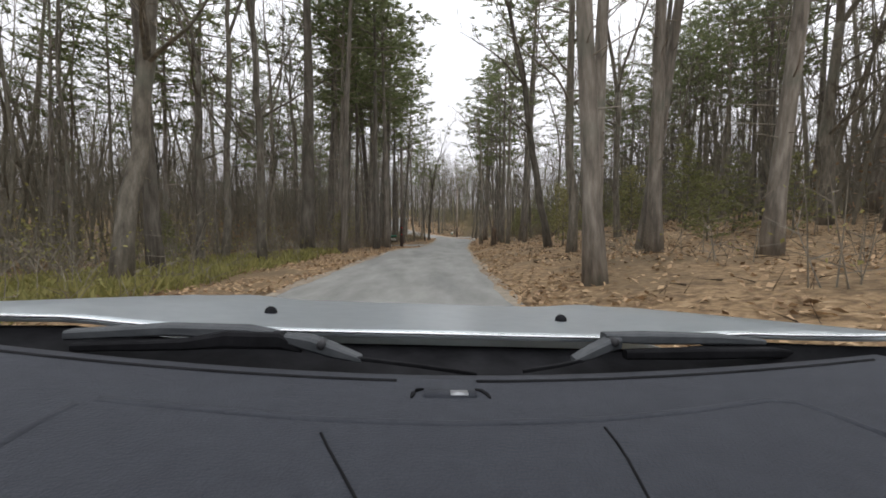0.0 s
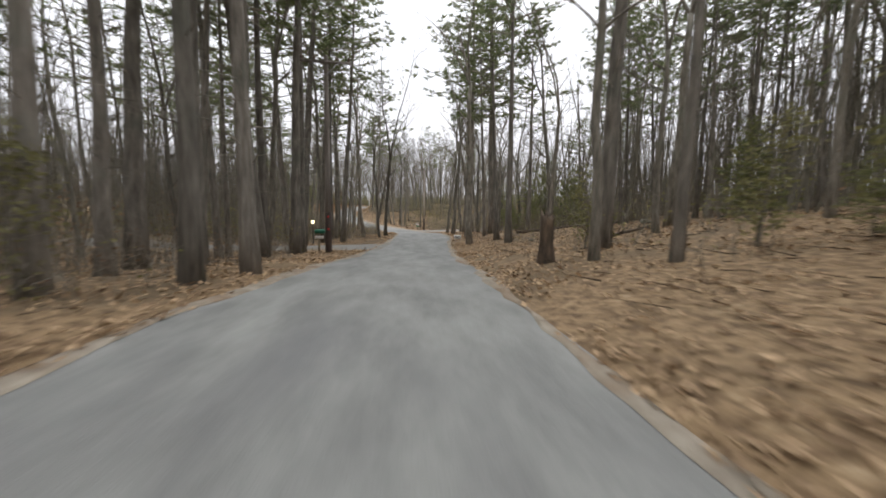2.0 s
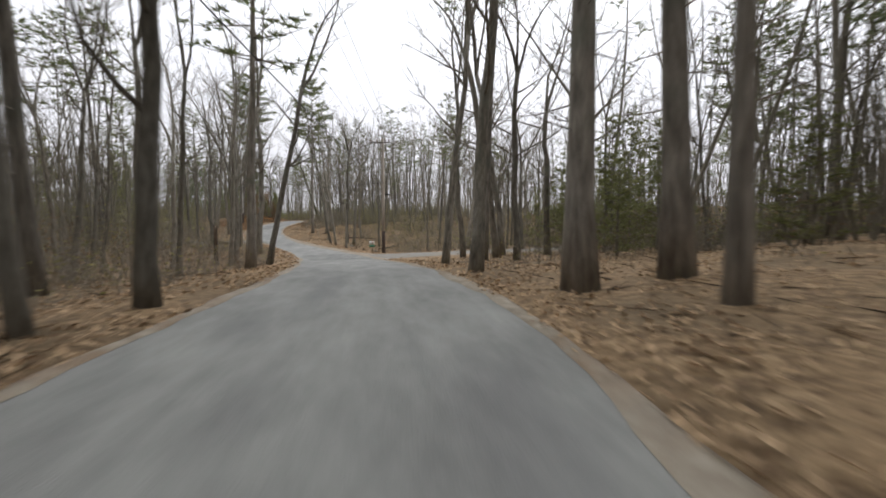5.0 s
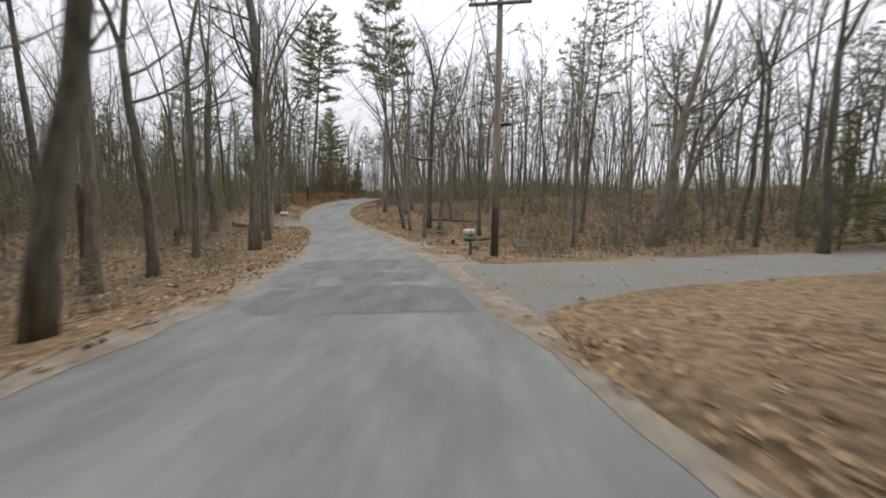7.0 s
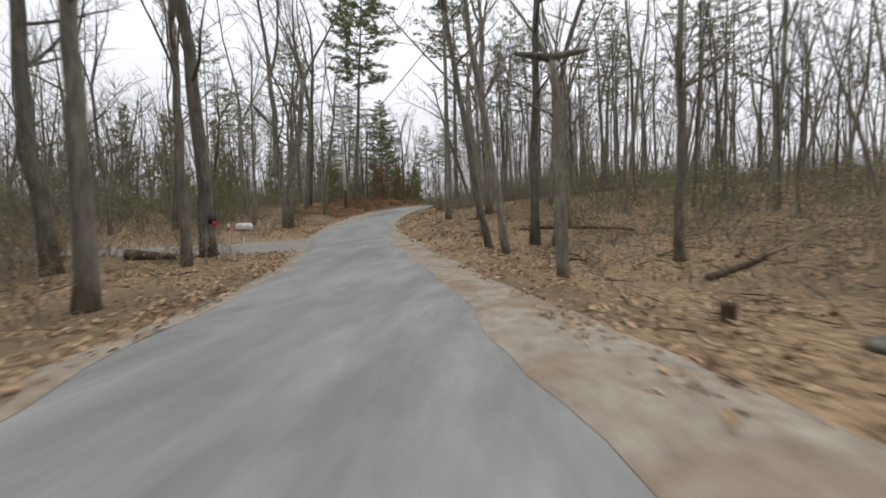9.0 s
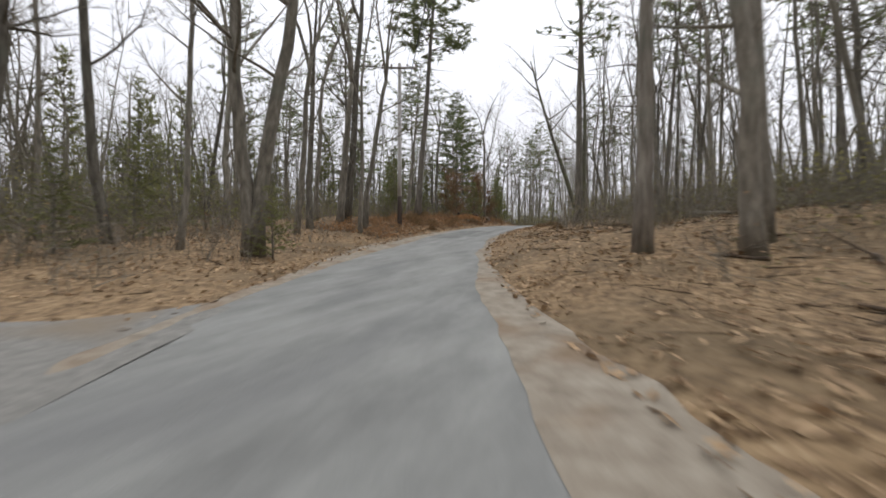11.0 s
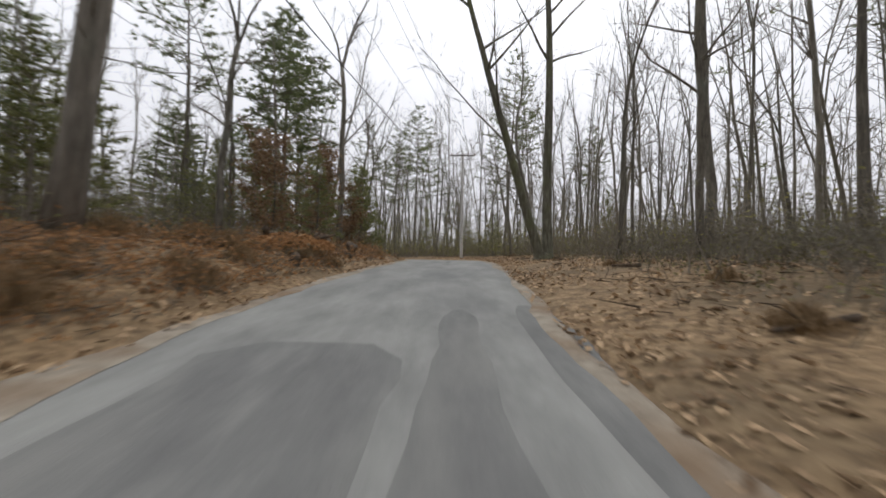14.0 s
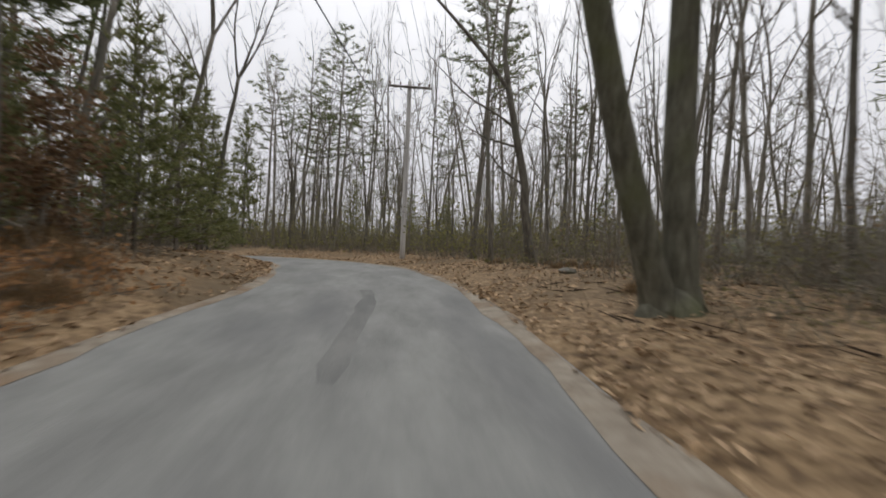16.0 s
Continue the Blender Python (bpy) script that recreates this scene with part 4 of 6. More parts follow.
def undergrowth():
    """Thin saplings and brush between the trunks."""
    rng = random.Random(31)
    sh, low, buds, dead = Shape(), Shape(), Shape(), Shape()
    pos_ = [(rng.uniform(-72, 52), rng.uniform(-2, 222)) for _ in range(5400)]
    for _ in range(4200):
        q, _r = lane_point(rng.uniform(-8, 215), rng.choice((-1, 1)) * (5.0 + 14 * rng.random() ** 1.2))
        pos_.append((q[0], q[1]))
    p_ = np.array(pos_)
    s, off, _z = along(p_[:, 0], p_[:, 1])
    z = heights(p_[:, 0], p_[:, 1])
    for (x, y), ss, o, zz in zip(pos_, s, off, z):
        if abs(o) < 5.0 or any(a - 0.5 < ss < b + 0.5 and o * sd > 0 and abs(o) < 28 for a, b, sd, _r in DRIVES):
            continue
        if -10 < o < 0 and 116 < ss < 140 and rng.random() < 0.8:
            continue
        if (4 < ss < 58 and 0 < o < 18 or 82 < ss < 112 and 0 < o < 16) and rng.random() < 0.72:
            continue
        near = abs(o) < 12
        h = rng.uniform(0.7, 3.8) * (1.0 if abs(o) > 9 else 0.85 if ss > 112 and o > 0 else 0.5) + (0.8 if abs(o) > 16 else 0)
        tone = math.sin(x * 0.21 + 1.0) + math.sin(y * 0.17 + x * 0.06)
        leaf = buds if tone > -0.8 or y > 148 else dead
        for _ in range(rng.choice((2, 3, 4))):
            d = Vector((rng.gauss(0, 0.22), rng.gauss(0, 0.22), 1))
            root = Vector((x + rng.gauss(0, .25), y + rng.gauss(0, .25), zz - 0.05))
            line = bend(rng, root, d, h * rng.uniform(0.6, 1), 2, 0.12, 0.03)
            r = 0.005 + 0.0045 * h
            if near:
                sh.tube(line, [r, r * .6, 0.002], 3, False)
            else:
                w = Vector((rng.gauss(0, 1), rng.gauss(0, 1), 0)).normalized() * r * 1.3
                low.quad(line[0] - w, line[0] + w, line[1] + w * 0.6, line[1] - w * 0.6)
                low.tri(line[1] - w * 0.6, line[1] + w * 0.6, line[2])
            for _ in range(int(2 + h * 1.3)):
                c = line[1].lerp(line[rng.choice((0, 2))], rng.uniform(0, 0.8))
                v = Vector((rng.gauss(0, 1), rng.gauss(0, 1), rng.uniform(0.1, 1.2))).normalized() * rng.uniform(0.3, 1.0)
                w = v.cross(Vector((rng.gauss(0, 1), rng.gauss(0, 1), 0.3))).normalized() * (0.008 if near else 0.013)
                (sh if near else low).tri(c - w, c + w, c + v)
                if rng.random() < (0.75 if near else 0.95 if y > 146 else 0.6):
                    for k in range(1):
                        c2 = c + v * rng.uniform(0.5, 1.1) + Vector((rng.gauss(0, .1), rng.gauss(0, .1), rng.gauss(0, .1)))
                        u = Vector((rng.gauss(0, 1), rng.gauss(0, 1), rng.gauss(0, 1))).normalized() * (0.042 if near else 0.085)
                        w2 = u.cross(Vector((rng.gauss(0, 1), rng.gauss(0, 1), rng.gauss(0, 1)))).normalized() * (0.026 if near else 0.05)
                        leaf.quad(c2 - u, c2 - w2, c2 + u, c2 + w2)
    solid("undergrowth", sh, TWIG, "tangle of thin bare saplings and brush between trunks", "brush", kind="stuff")
    solid("deep_brush", low, HAZED_BARK, "grey-brown brush deeper in the woods", "brush", kind="stuff", smooth=False)
    solid("sapling_buds", buds, BUD, "small olive green spring leaves on the brush", "leaves", kind="stuff", smooth=False)
    solid("withered_leaves", dead, RUSSET, "withered russet leaves still hanging on saplings", "leaves", kind="stuff", smooth=False)


def ground_cover():
    """Low green plants beside the lane's first stretch."""
    rng = random.Random(35)
    sh = Shape()
    for _ in range(2600):
        q, _r = lane_point(rng.uniform(-4, 20), -rng.uniform(5.2, 11))
        z = height(q[0], q[1])
        for _ in range(4):
            c = Vector((q[0] + rng.gauss(0, .12), q[1] + rng.gauss(0, .12), z))
            v = Vector((rng.gauss(0, .12), rng.gauss(0, .12), rng.uniform(0.12, 0.4)))
            w = v.cross(Vector((rng.gauss(0, 1), rng.gauss(0, 1), 0))).normalized() * 0.03
            sh.quad(c - w * 0.4, c + w * 0.4, c + v * 0.7 + w, c + v - w)
    solid("ground_cover", sh, BUD, "low olive green plants on the forest floor", "plants", kind="stuff", smooth=False)


ground_cover()


def bank_debris():
    """Dead bracken, twigs and matted leaves heaped on the raised bank."""
    rng = random.Random(36)
    sh, lf = Shape(), Shape()
    for _ in range(3000):
        q, _r = lane_point(rng.uniform(116, 141), -rng.uniform(3.7, 8.5))
        z = height(q[0], q[1])
        hgt = rng.uniform(0.08, 0.75) * (0.25 + 0.75 * math.sin(q[0] * 1.9 + q[1] * 1.1) ** 2 * math.sin(q[1] * 0.9 + 0.4) ** 2)
        for _ in range(4):
            c = Vector((q[0] + rng.gauss(0, .12), q[1] + rng.gauss(0, .12), z - 0.02))
            v = Vector((rng.gauss(0, .3), rng.gauss(0, .3), hgt))
            w = v.cross(Vector((rng.gauss(0, 1), rng.gauss(0, 1), 0.2))).normalized() * 0.008
            sh.tri(c - w, c + w, c + v)
            for _ in range(2):
                e = c + v * rng.uniform(0.3, 1)
                u = Vector((rng.gauss(0, 1), rng.gauss(0, 1), rng.gauss(0, .6))).normalized() * 0.045
                w2 = u.cross(Vector((rng.gauss(0, 1), rng.gauss(0, 1), rng.gauss(0, 1)))).normalized() * 0.026
                lf.quad(e - u, e - w2, e + u, e + w2)
    solid("bank_twigs", sh, TWIG, "dead twigs and stalks on the raised bank", "brush", kind="stuff", smooth=False)
    solid("bank_leaves", lf, COPPER, "matted copper-brown leaves heaped on the raised bank", "leaves", kind="stuff", smooth=False)


bank_debris()


def dead_grass():
    """Matted dead grass and bracken in uneven heaps."""
    rng = random.Random(91)
    sh = Shape()
    for k in range(64):
        bank = k < 48
        q, _r = lane_point(rng.uniform(122, 142), -rng.uniform(3.8, 7.0)) if bank else lane_point(rng.uniform(112, 150), rng.uniform(3.6, 8.5))
        r = rng.uniform(0.16, 0.5) if bank else rng.uniform(0.12, 0.26)
        lie = Vector((rng.gauss(0, 1), rng.gauss(0, 1), 0)).normalized()
        z = height(q[0], q[1])
        for _ in range(int(420 * r / 0.3)):
            x, y = rng.gauss(0, r * 0.75), rng.gauss(0, r * 0.75)
            root = Vector((q[0] + x, q[1] + y, z - 0.06))
            hump = r * math.exp(-(x * x + y * y) / (1.4 * r * r))
            out = (lie * rng.uniform(0.2, 1.1) + Vector((rng.gauss(0, .7), rng.gauss(0, .7), 0))) * r * 0.55
            top = root + out * 0.5 + Vector((0, 0, 0.1 + hump * rng.uniform(0.45, 1.2)))
            tip = top + out * rng.uniform(0.5, 1.1) - Vector((0, 0, rng.uniform(0.0, 0.8) * hump))
            w = Vector((-out.y, out.x, rng.gauss(0, .02))).normalized() * rng.uniform(0.0025, 0.008)
            sh.quad(root - w, root + w, top + w, top - w)
            sh.tri(top - w, top + w, tip)
    solid("dead_grass", sh, STRAW, "matted dead tan grass and bracken on the bank", "grass", kind="stuff", smooth=False)


dead_grass()
undergrowth()


def thicket():
    """Dense twiggy brush, waist to head high, that closes the view between the trunks."""
    rng = random.Random(53)
    st, lf, gl = Shape(), Shape(), Shape()
    spots = []
    for s0, s1, o0, o1, n, hm in ((-4, 40, 18, 40, 420, 1.9), (-4, 45, -40, -12, 500, 1.6), (40, 58, 22, 40, 260, 1.8), (58, 75, 9, 34, 520, 2.2), (40, 125, 28, 62, 1000, 3.6), (75, 112, 9, 30, 750, 1.7), (112, 150, 6.5, 30, 1050, 1.8), (116, 150, 4.6, 10, 300, 1.2), (78, 112, 5.5, 11, 160, 1.1), (150, 200, 6, 34, 1200, 2.8),
                                  (45, 72, -30, -9, 500, 2.0), (84, 113, -36, -8, 1400, 2.8), (113, 140, -38, -11, 900, 2.2), (140, 200, -34, -6.5, 1200, 2.8)):
        for _ in range(n):
            q, _r = lane_point(rng.uniform(s0, s1), o0 + (o1 - o0) * rng.random())
            spots.append((q[0], q[1], hm))
    for _ in range(1900):
        spots.append((rng.uniform(-50, 30), 151 + 40 * rng.random() ** 1.3, 4.6))
    a = np.array(spots)
    s, off, _z = along(a[:, 0], a[:, 1])
    z = heights(a[:, 0], a[:, 1])
    for (x, y, hm), ss, o, zz in zip(spots, s, off, z):
        if abs(o) < 4.3 or any(a_ - 0.3 < ss < b_ + 0.3 and o * sd > 0 and abs(o) < 28 for a_, b_, sd, _r in DRIVES):
            continue
        clump = math.sin(x * 0.33 + y * 0.12) + math.sin(y * 0.41 - x * 0.2)
        if clump < -1.0 and rng.random() < 0.6:
            continue
        h = hm * (0.3 + 0.95 * rng.random() ** 1.6) * (1 + 0.3 * clump) * min(1.0, 0.42 + (abs(o) - 4.5) / 8)
        green = math.sin(x * 0.19 + 2.0) + math.sin(y * 0.15 - x * 0.09) > 0.25 and abs(o) > 11 or y > 150
        for _ in range(8):
            root = Vector((x + rng.gauss(0, .45), y + rng.gauss(0, .45), zz - 0.05))
            v = Vector((rng.gauss(0, .36), rng.gauss(0, .36), rng.uniform(0.4, 1.25))) * h
            w = v.cross(Vector((rng.gauss(0, 1), rng.gauss(0, 1), 0.1))).normalized() * rng.uniform(0.005, 0.013)
            st.tri(root - w, root + w, root + v)
            for _ in range(2):
                t = rng.uniform(0.25, 0.95)
                c = root + v * t
                v2 = Vector((rng.gauss(0, .3), rng.gauss(0, .3), rng.uniform(0.05, 0.4))) * h * 0.7
                w2 = v2.cross(Vector((rng.gauss(0, 1), rng.gauss(0, 1), 0.1))).normalized() * 0.008
                st.tri(c - w2, c + w2, c + v2)
                if rng.random() < (0.95 if y > 148 else 0.8):
                    e = c + v2 * rng.uniform(0.4, 1)
                    u = Vector((rng.gauss(0, 1), rng.gauss(0, 1), rng.gauss(0, 1))).normalized() * (0.1 if y > 148 else 0.068 if abs(o) > 12 else 0.034)
                    w3 = u.cross(Vector((rng.gauss(0, 1), rng.gauss(0, 1), rng.gauss(0, 1)))).normalized() * (0.055 if y > 148 else 0.042 if abs(o) > 12 else 0.021)
                    (gl if green else lf).quad(e - u, e - w3, e + u, e + w3)
    solid("thicket", st, HAZED_BARK, "dense olive-brown twiggy brush closing the woods", "brush", kind="stuff", smooth=False)
    solid("budding_leaves", gl, BUD, "olive green budding leaves in the dense brush", "leaves", kind="stuff", smooth=False)
    solid("thicket_leaves", lf, HAZE_LEAF, "dull olive-brown leaves in the dense brush", "leaves", kind="stuff", smooth=False)


thicket()


def understory():
    """Slim bare trees, five to twelve metres high, that close the woods behind the tall trunks."""
    rng = random.Random(67)
    sh = Shape()
    spots = []
    for s0, s1, o0, o1, n in ((-5, 60, -62, -14, 900), (60, 132, -66, -16, 900), (8, 62, 14, 60, 1050), (62, 92, 26, 62, 260)):
        for _ in range(n):
            q, _r = lane_point(rng.uniform(s0, s1), rng.uniform(o0, o1))
            spots.append((q[0], q[1]))
    a = np.array(spots)
    s, off, _z = along(a[:, 0], a[:, 1])
    z = heights(a[:, 0], a[:, 1])
    for (x, y), ss, o, zz in zip(spots, s, off, z):
        if abs(o) < 13 or any(a_ - 1 < ss < b_ + 1 and o * sd > 0 and abs(o) < 30 for a_, b_, sd, _r in DRIVES):
            continue
        h = rng.uniform(5, 12)
        line = bend(rng, Vector((x, y, zz - 0.2)), Vector((rng.gauss(0, .08), rng.gauss(0, .08), 1)), h, 3, 0.08, 0.02)
        r = 0.012 + 0.0055 * h
        sh.tube(line, [r, r * 0.75, r * 0.45, 0.008], 3, False)
        for _ in range(13):
            t = rng.uniform(0.15, 1)
            i = min(int(t * 3), 2)
            p = line[i].lerp(line[i + 1], t * 3 - i)
            d = Vector((rng.gauss(0, 1), rng.gauss(0, 1), rng.uniform(0.3, 1.6))).normalized() * rng.uniform(0.8, 2.4)
            sh.sliver(p, p + d, 0.022)
            e = p + d * rng.uniform(0.3, 0.7)
            sh.sliver(e, e + Vector((rng.gauss(0, .6), rng.gauss(0, .6), rng.uniform(0, .8))), 0.016)
    solid("understory", sh, HAZED_BARK, "slim grey bare trees crowding the woods behind", "woods", kind="stuff", smooth=False)


understory()


def forest_debris():
    """Sticks and dead stalks lying and standing in the leaves."""
    rng = random.Random(68)
    sh = Shape()
    spots = []
    for s0, s1, o0, o1, n in ((-2, 62, 2.4, 22, 2600), (82, 114, 2.8, 18, 2000), (114, 150, 2.6, 14, 1300), (-2, 66, -18, -4, 1200), (66, 112, -18, -4, 1200)):
        for _ in range(n):
            q, _r = lane_point(rng.uniform(s0, s1), o0 + (o1 - o0) * rng.random())
            spots.append((q[0], q[1]))
    a = np.array(spots)
    s, off, _z = along(a[:, 0], a[:, 1])
    z = heights(a[:, 0], a[:, 1])
    for (x, y), ss, o, zz in zip(spots, s, off, z):
        if EDGE_L - 1.4 < o < EDGE_R + 1.4 or any(a_ < ss < b_ and o * sd > 0 for a_, b_, sd, _r in DRIVES):
            continue
        t = rng.uniform(0, 6.28)
        if rng.random() < 0.6:
            v = Vector((math.cos(t), math.sin(t), rng.uniform(-0.05, 0.2))) * rng.uniform(0.2, 0.9)
            sh.sliver(Vector((x, y, zz + 0.02)), Vector((x, y, zz + 0.03)) + v, rng.uniform(0.006, 0.018))
        else:
            for _ in range(3):
                p = Vector((x + rng.gauss(0, .15), y + rng.gauss(0, .15), zz - 0.02))
                sh.sliver(p, p + Vector((rng.gauss(0, .12), rng.gauss(0, .12), rng.uniform(0.12, 0.5))), 0.006)
    solid("forest_debris", sh, ROT_WOOD, "dark fallen sticks and dead stalks among leaves", "sticks", kind="stuff", smooth=False)


forest_debris()


def young_pine(seed):
    rng = random.Random(seed)
    h = 4.5
    trunk, crown, twigs = Shape(), Shape(), Shape()
    pts = trunk_line(rng, h, 6, 0.02)
    trunk.tube(pts, [0.055 * (1 - 0.9 * i / 6) for i in range(7)], 6)
    z = 0.35
    while z < h:
        u = z / h
        for k in range(5):
            a = rng.uniform(0, 6.28)
            ln = (1.5 * (1 - u) + 0.22) * rng.uniform(0.7, 1.15)
            d = Vector((math.cos(a), math.sin(a), 0.2 + 0.5 * u))
            i = min(int(u * 6), 5)
            line = bend(rng, pts[i].lerp(pts[i + 1], u * 6 - i), d, ln, 3, 0.08, 0.04)
            twigs.tube(line, [0.014, 0.011, 0.008, 0.003], 3, False)
            for q in range(max(2, int(ln * 7))):
                t = 0.15 + 0.85 * rng.random()
                j = min(int(t * 3), 2)
                tuft(rng, crown, line[j].lerp(line[j + 1], t * 3 - j) + Vector((rng.gauss(0, .1), rng.gauss(0, .1), rng.gauss(0, .05))), d, 0.21, 11)
        z += rng.uniform(0.22, 0.36)
    return trunk, twigs, crown


def beech_sapling(x, y, h, seed, leaf=None, share=1.0):
    """A young beech that keeps its dry leaves."""
    rng = random.Random(seed)
    ob = thing("beech_sapling", "young beech still holding its dry russet leaves" if leaf is None else "thin young beech with sparse tan-olive leaves", "tree", "young beeches under the trees", Matrix.Translation((x, y, height(x, y))))
    trunk, limbs, leaves = Shape(), Shape(), Shape()
    line = bend(rng, Vector((0, 0, -0.2)), Vector((0.05, 0, 1)), h, 6, 0.06, 0.05)
    trunk.tube(line, [0.05 * (1 - 0.9 * i / 6) + 0.004 for i in range(7)], 7)
    for _ in range(34):
        t = rng.uniform(0.12, 0.98)
        i = min(int(t * 6), 5)
        a = rng.uniform(0, 6.28)
        ln = h * rng.uniform(0.14, 0.36) * (1.1 - 0.6 * t)
        b = bend(rng, line[i].lerp(line[i + 1], t * 6 - i), Vector((math.cos(a), math.sin(a), 0.35)), ln, 3, 0.15, 0.03)
        limbs.tube(b, [0.012, 0.009, 0.006, 0.002], 3, False)
        for _ in range(int((30 + ln * 50) * share)):
            c = b[0].lerp(b[-1], rng.uniform(0.15, 1.05)) + Vector((rng.gauss(0, .16), rng.gauss(0, .16), rng.gauss(0, .13)))
            u = Vector((rng.gauss(0, 1), rng.gauss(0, 1), rng.gauss(-0.4, .7))).normalized() * 0.06
            w = u.cross(Vector((rng.gauss(0, 1), rng.gauss(0, 1), rng.gauss(0, 1)))).normalized() * 0.034
            leaves.quad(c - u, c - w, c + u, c + w)
    part("trunk", trunk, BARK, ob)
    part("canopy", limbs, TWIG, ob)["kind"] = "stuff"
    part("foliage", leaves, leaf or RUSSET, ob, "dry russet leaves" if leaf is None else "sparse tan-olive leaves", smooth=False)


YOUNG = []


def plant_young(x, y, h, wide=1.0):
    m = Matrix.Translation((x, y, height(x, y))) @ pose(0, 0, 0, 0, 0, _pick.uniform(0, 360)) @ Matrix.Diagonal((wide * h / 4.5, wide * h / 4.5, h / 4.5, 1))
    if len(YOUNG) < 3:
        trunk, twigs, crown = young_pine(400 + len(YOUNG))
        ob = thing("young_pine", "young green pine with needles down to the ground", "tree", "young pines under the trees", m)
        part("trunk", trunk, PINE_BARK, ob)
        part("canopy", twigs, TWIG, ob)["kind"] = "stuff"
        part("crown", crown, YOUNG_NEEDLE, ob, "soft green needle sprays", smooth=False)
        YOUNG.append(ob)
    else:
        src = YOUNG[_pick.randrange(3)]
        copy_thing(src, m @ Matrix.Diagonal((*[1 / k for k in src.scale], 1)))


for x_, y_, h_ in ((8.2, 12.4, 2.1), (9.6, 13.2, 2.6), (11.2, 12.8, 2.4), (9.5, 20.5, 3.2), (11.5, 19.0, 4.0), (10.2, 22.5, 2.6), (13.0, 22.0, 4.6), (8.6, 24.0, 2.2), (12.5, 31.0, 3.5), (15.5, 34.5, 4.5), (10.8, 38.5, 2.8), (14.0, 50.0, 4.2), (11.0, 60.0, 3.6), (16.0, 57.0, 5.0)):
    plant_young(x_, y_, h_, 1.15)
for x_, y_, h_ in ((-9.5, 12.0, 1.4), (-11.0, 16.0, 1.8), (-14.0, 20.0, 2.4), (-16.0, 104.0, 2.2), (-19.5, 100.5, 2.6), (-21.5, 103.5, 3.2), (-24.0, 108.0, 4.0), (-19.0, 133.5, 3.5), (-25.0, 128.0, 5.5), (-28.0, 133.0, 6.5)):
    plant_young(x_, y_, h_, 1.1)
# pines in the open woods beyond the bank
for x_, y_, h_ in ((-36.0, 138.0, 10.0), (-42.0, 146.0, 12.0), (-33.0, 128.0, 9.0), (-40.0, 125.0, 11.0), (-47.0, 135.0, 13.0), (-30.0, 152.0, 10.0), (-37.0, 116.0, 10.0), (-44.0, 112.0, 12.0), (-32.0, 110.0, 8.0), (-50.0, 122.0, 13.0)):
    plant_young(x_, y_, h_, 0.75)
# thicket on the inside of the last bend
for x_, y_, h_ in ((-20.5, 140.0, 4.6), (-22.5, 142.0, 5.6), (-23.0, 138.5, 4.6), (-25.0, 141.0, 5.6), (-22.0, 145.5, 5.6), (-25.5, 145.0, 6.5), (-27.5, 139.0, 5.5), (-28.5, 143.0, 7.0), (-24.0, 149.0, 6.5), (-30.5, 147.0, 7.5)):
    plant_young(x_, y_, h_, 0.8)
for x_, y_, h_ in ((-29.8, 160.5, 20.5), (-25.0, 168.0, 12.0), (-44.0, 170.0, 15.0), (-52.5, 176.6, 19.0), (-60.0, 165.0, 14.0), (-6.0, 175.0, 6.0), (-16.0, 172.0, 7.0), (-2.0, 168.0, 5.0), (4.0, 160.0, 7.0)):
    plant_young(x_, y_, h_, 0.62)
for x_, y_, h_ in ((-18.9, 141.5, 5.0), (-19.4, 144.5, 5.8), (-20.2, 148.0, 6.0), (-21.5, 152.0, 6.5), (-8.0, 163.0, 4.5), (-11.0, 166.0, 5.0), (-3.0, 159.0, 4.0)):
    plant_young(x_, y_, h_, 0.95)
for k_, (x_, y_, h_) in enumerate(((-19.6, 136.6, 4.6), (-20.8, 138.6, 5.6), (-21.6, 135.2, 5.0), (-19.0, 139.0, 3.6), (-23.2, 137.0, 6.0))):
    beech_sapling(x_, y_, h_, 700 + k_)
for k_, (x_, y_, h_) in enumerate(((5.4, 18.0, 2.8), (6.6, 21.5, 3.2), (7.2, 25.0, 3.0), (8.9, 19.0, 3.4), (6.0, 30.5, 2.8), (-6.2, 24.0, 3.0))):
    beech_sapling(x_, y_, h_, 720 + k_, HAZE_LEAF, 0.3)
for x_, y_, h_ in ((13.0, 68.0, 6.0), (15.5, 67.2, 7.5), (12.4, 65.6, 5.0), (18.0, 69.0, 8.5), (16.0, 64.0, 6.5), (20.5, 82.0, 6.5), (17.5, 82.5, 5.5), (24.0, 80.0, 8.0), (23.0, 72.0, 8.5)):
    plant_young(x_, y_, h_, 1.0)


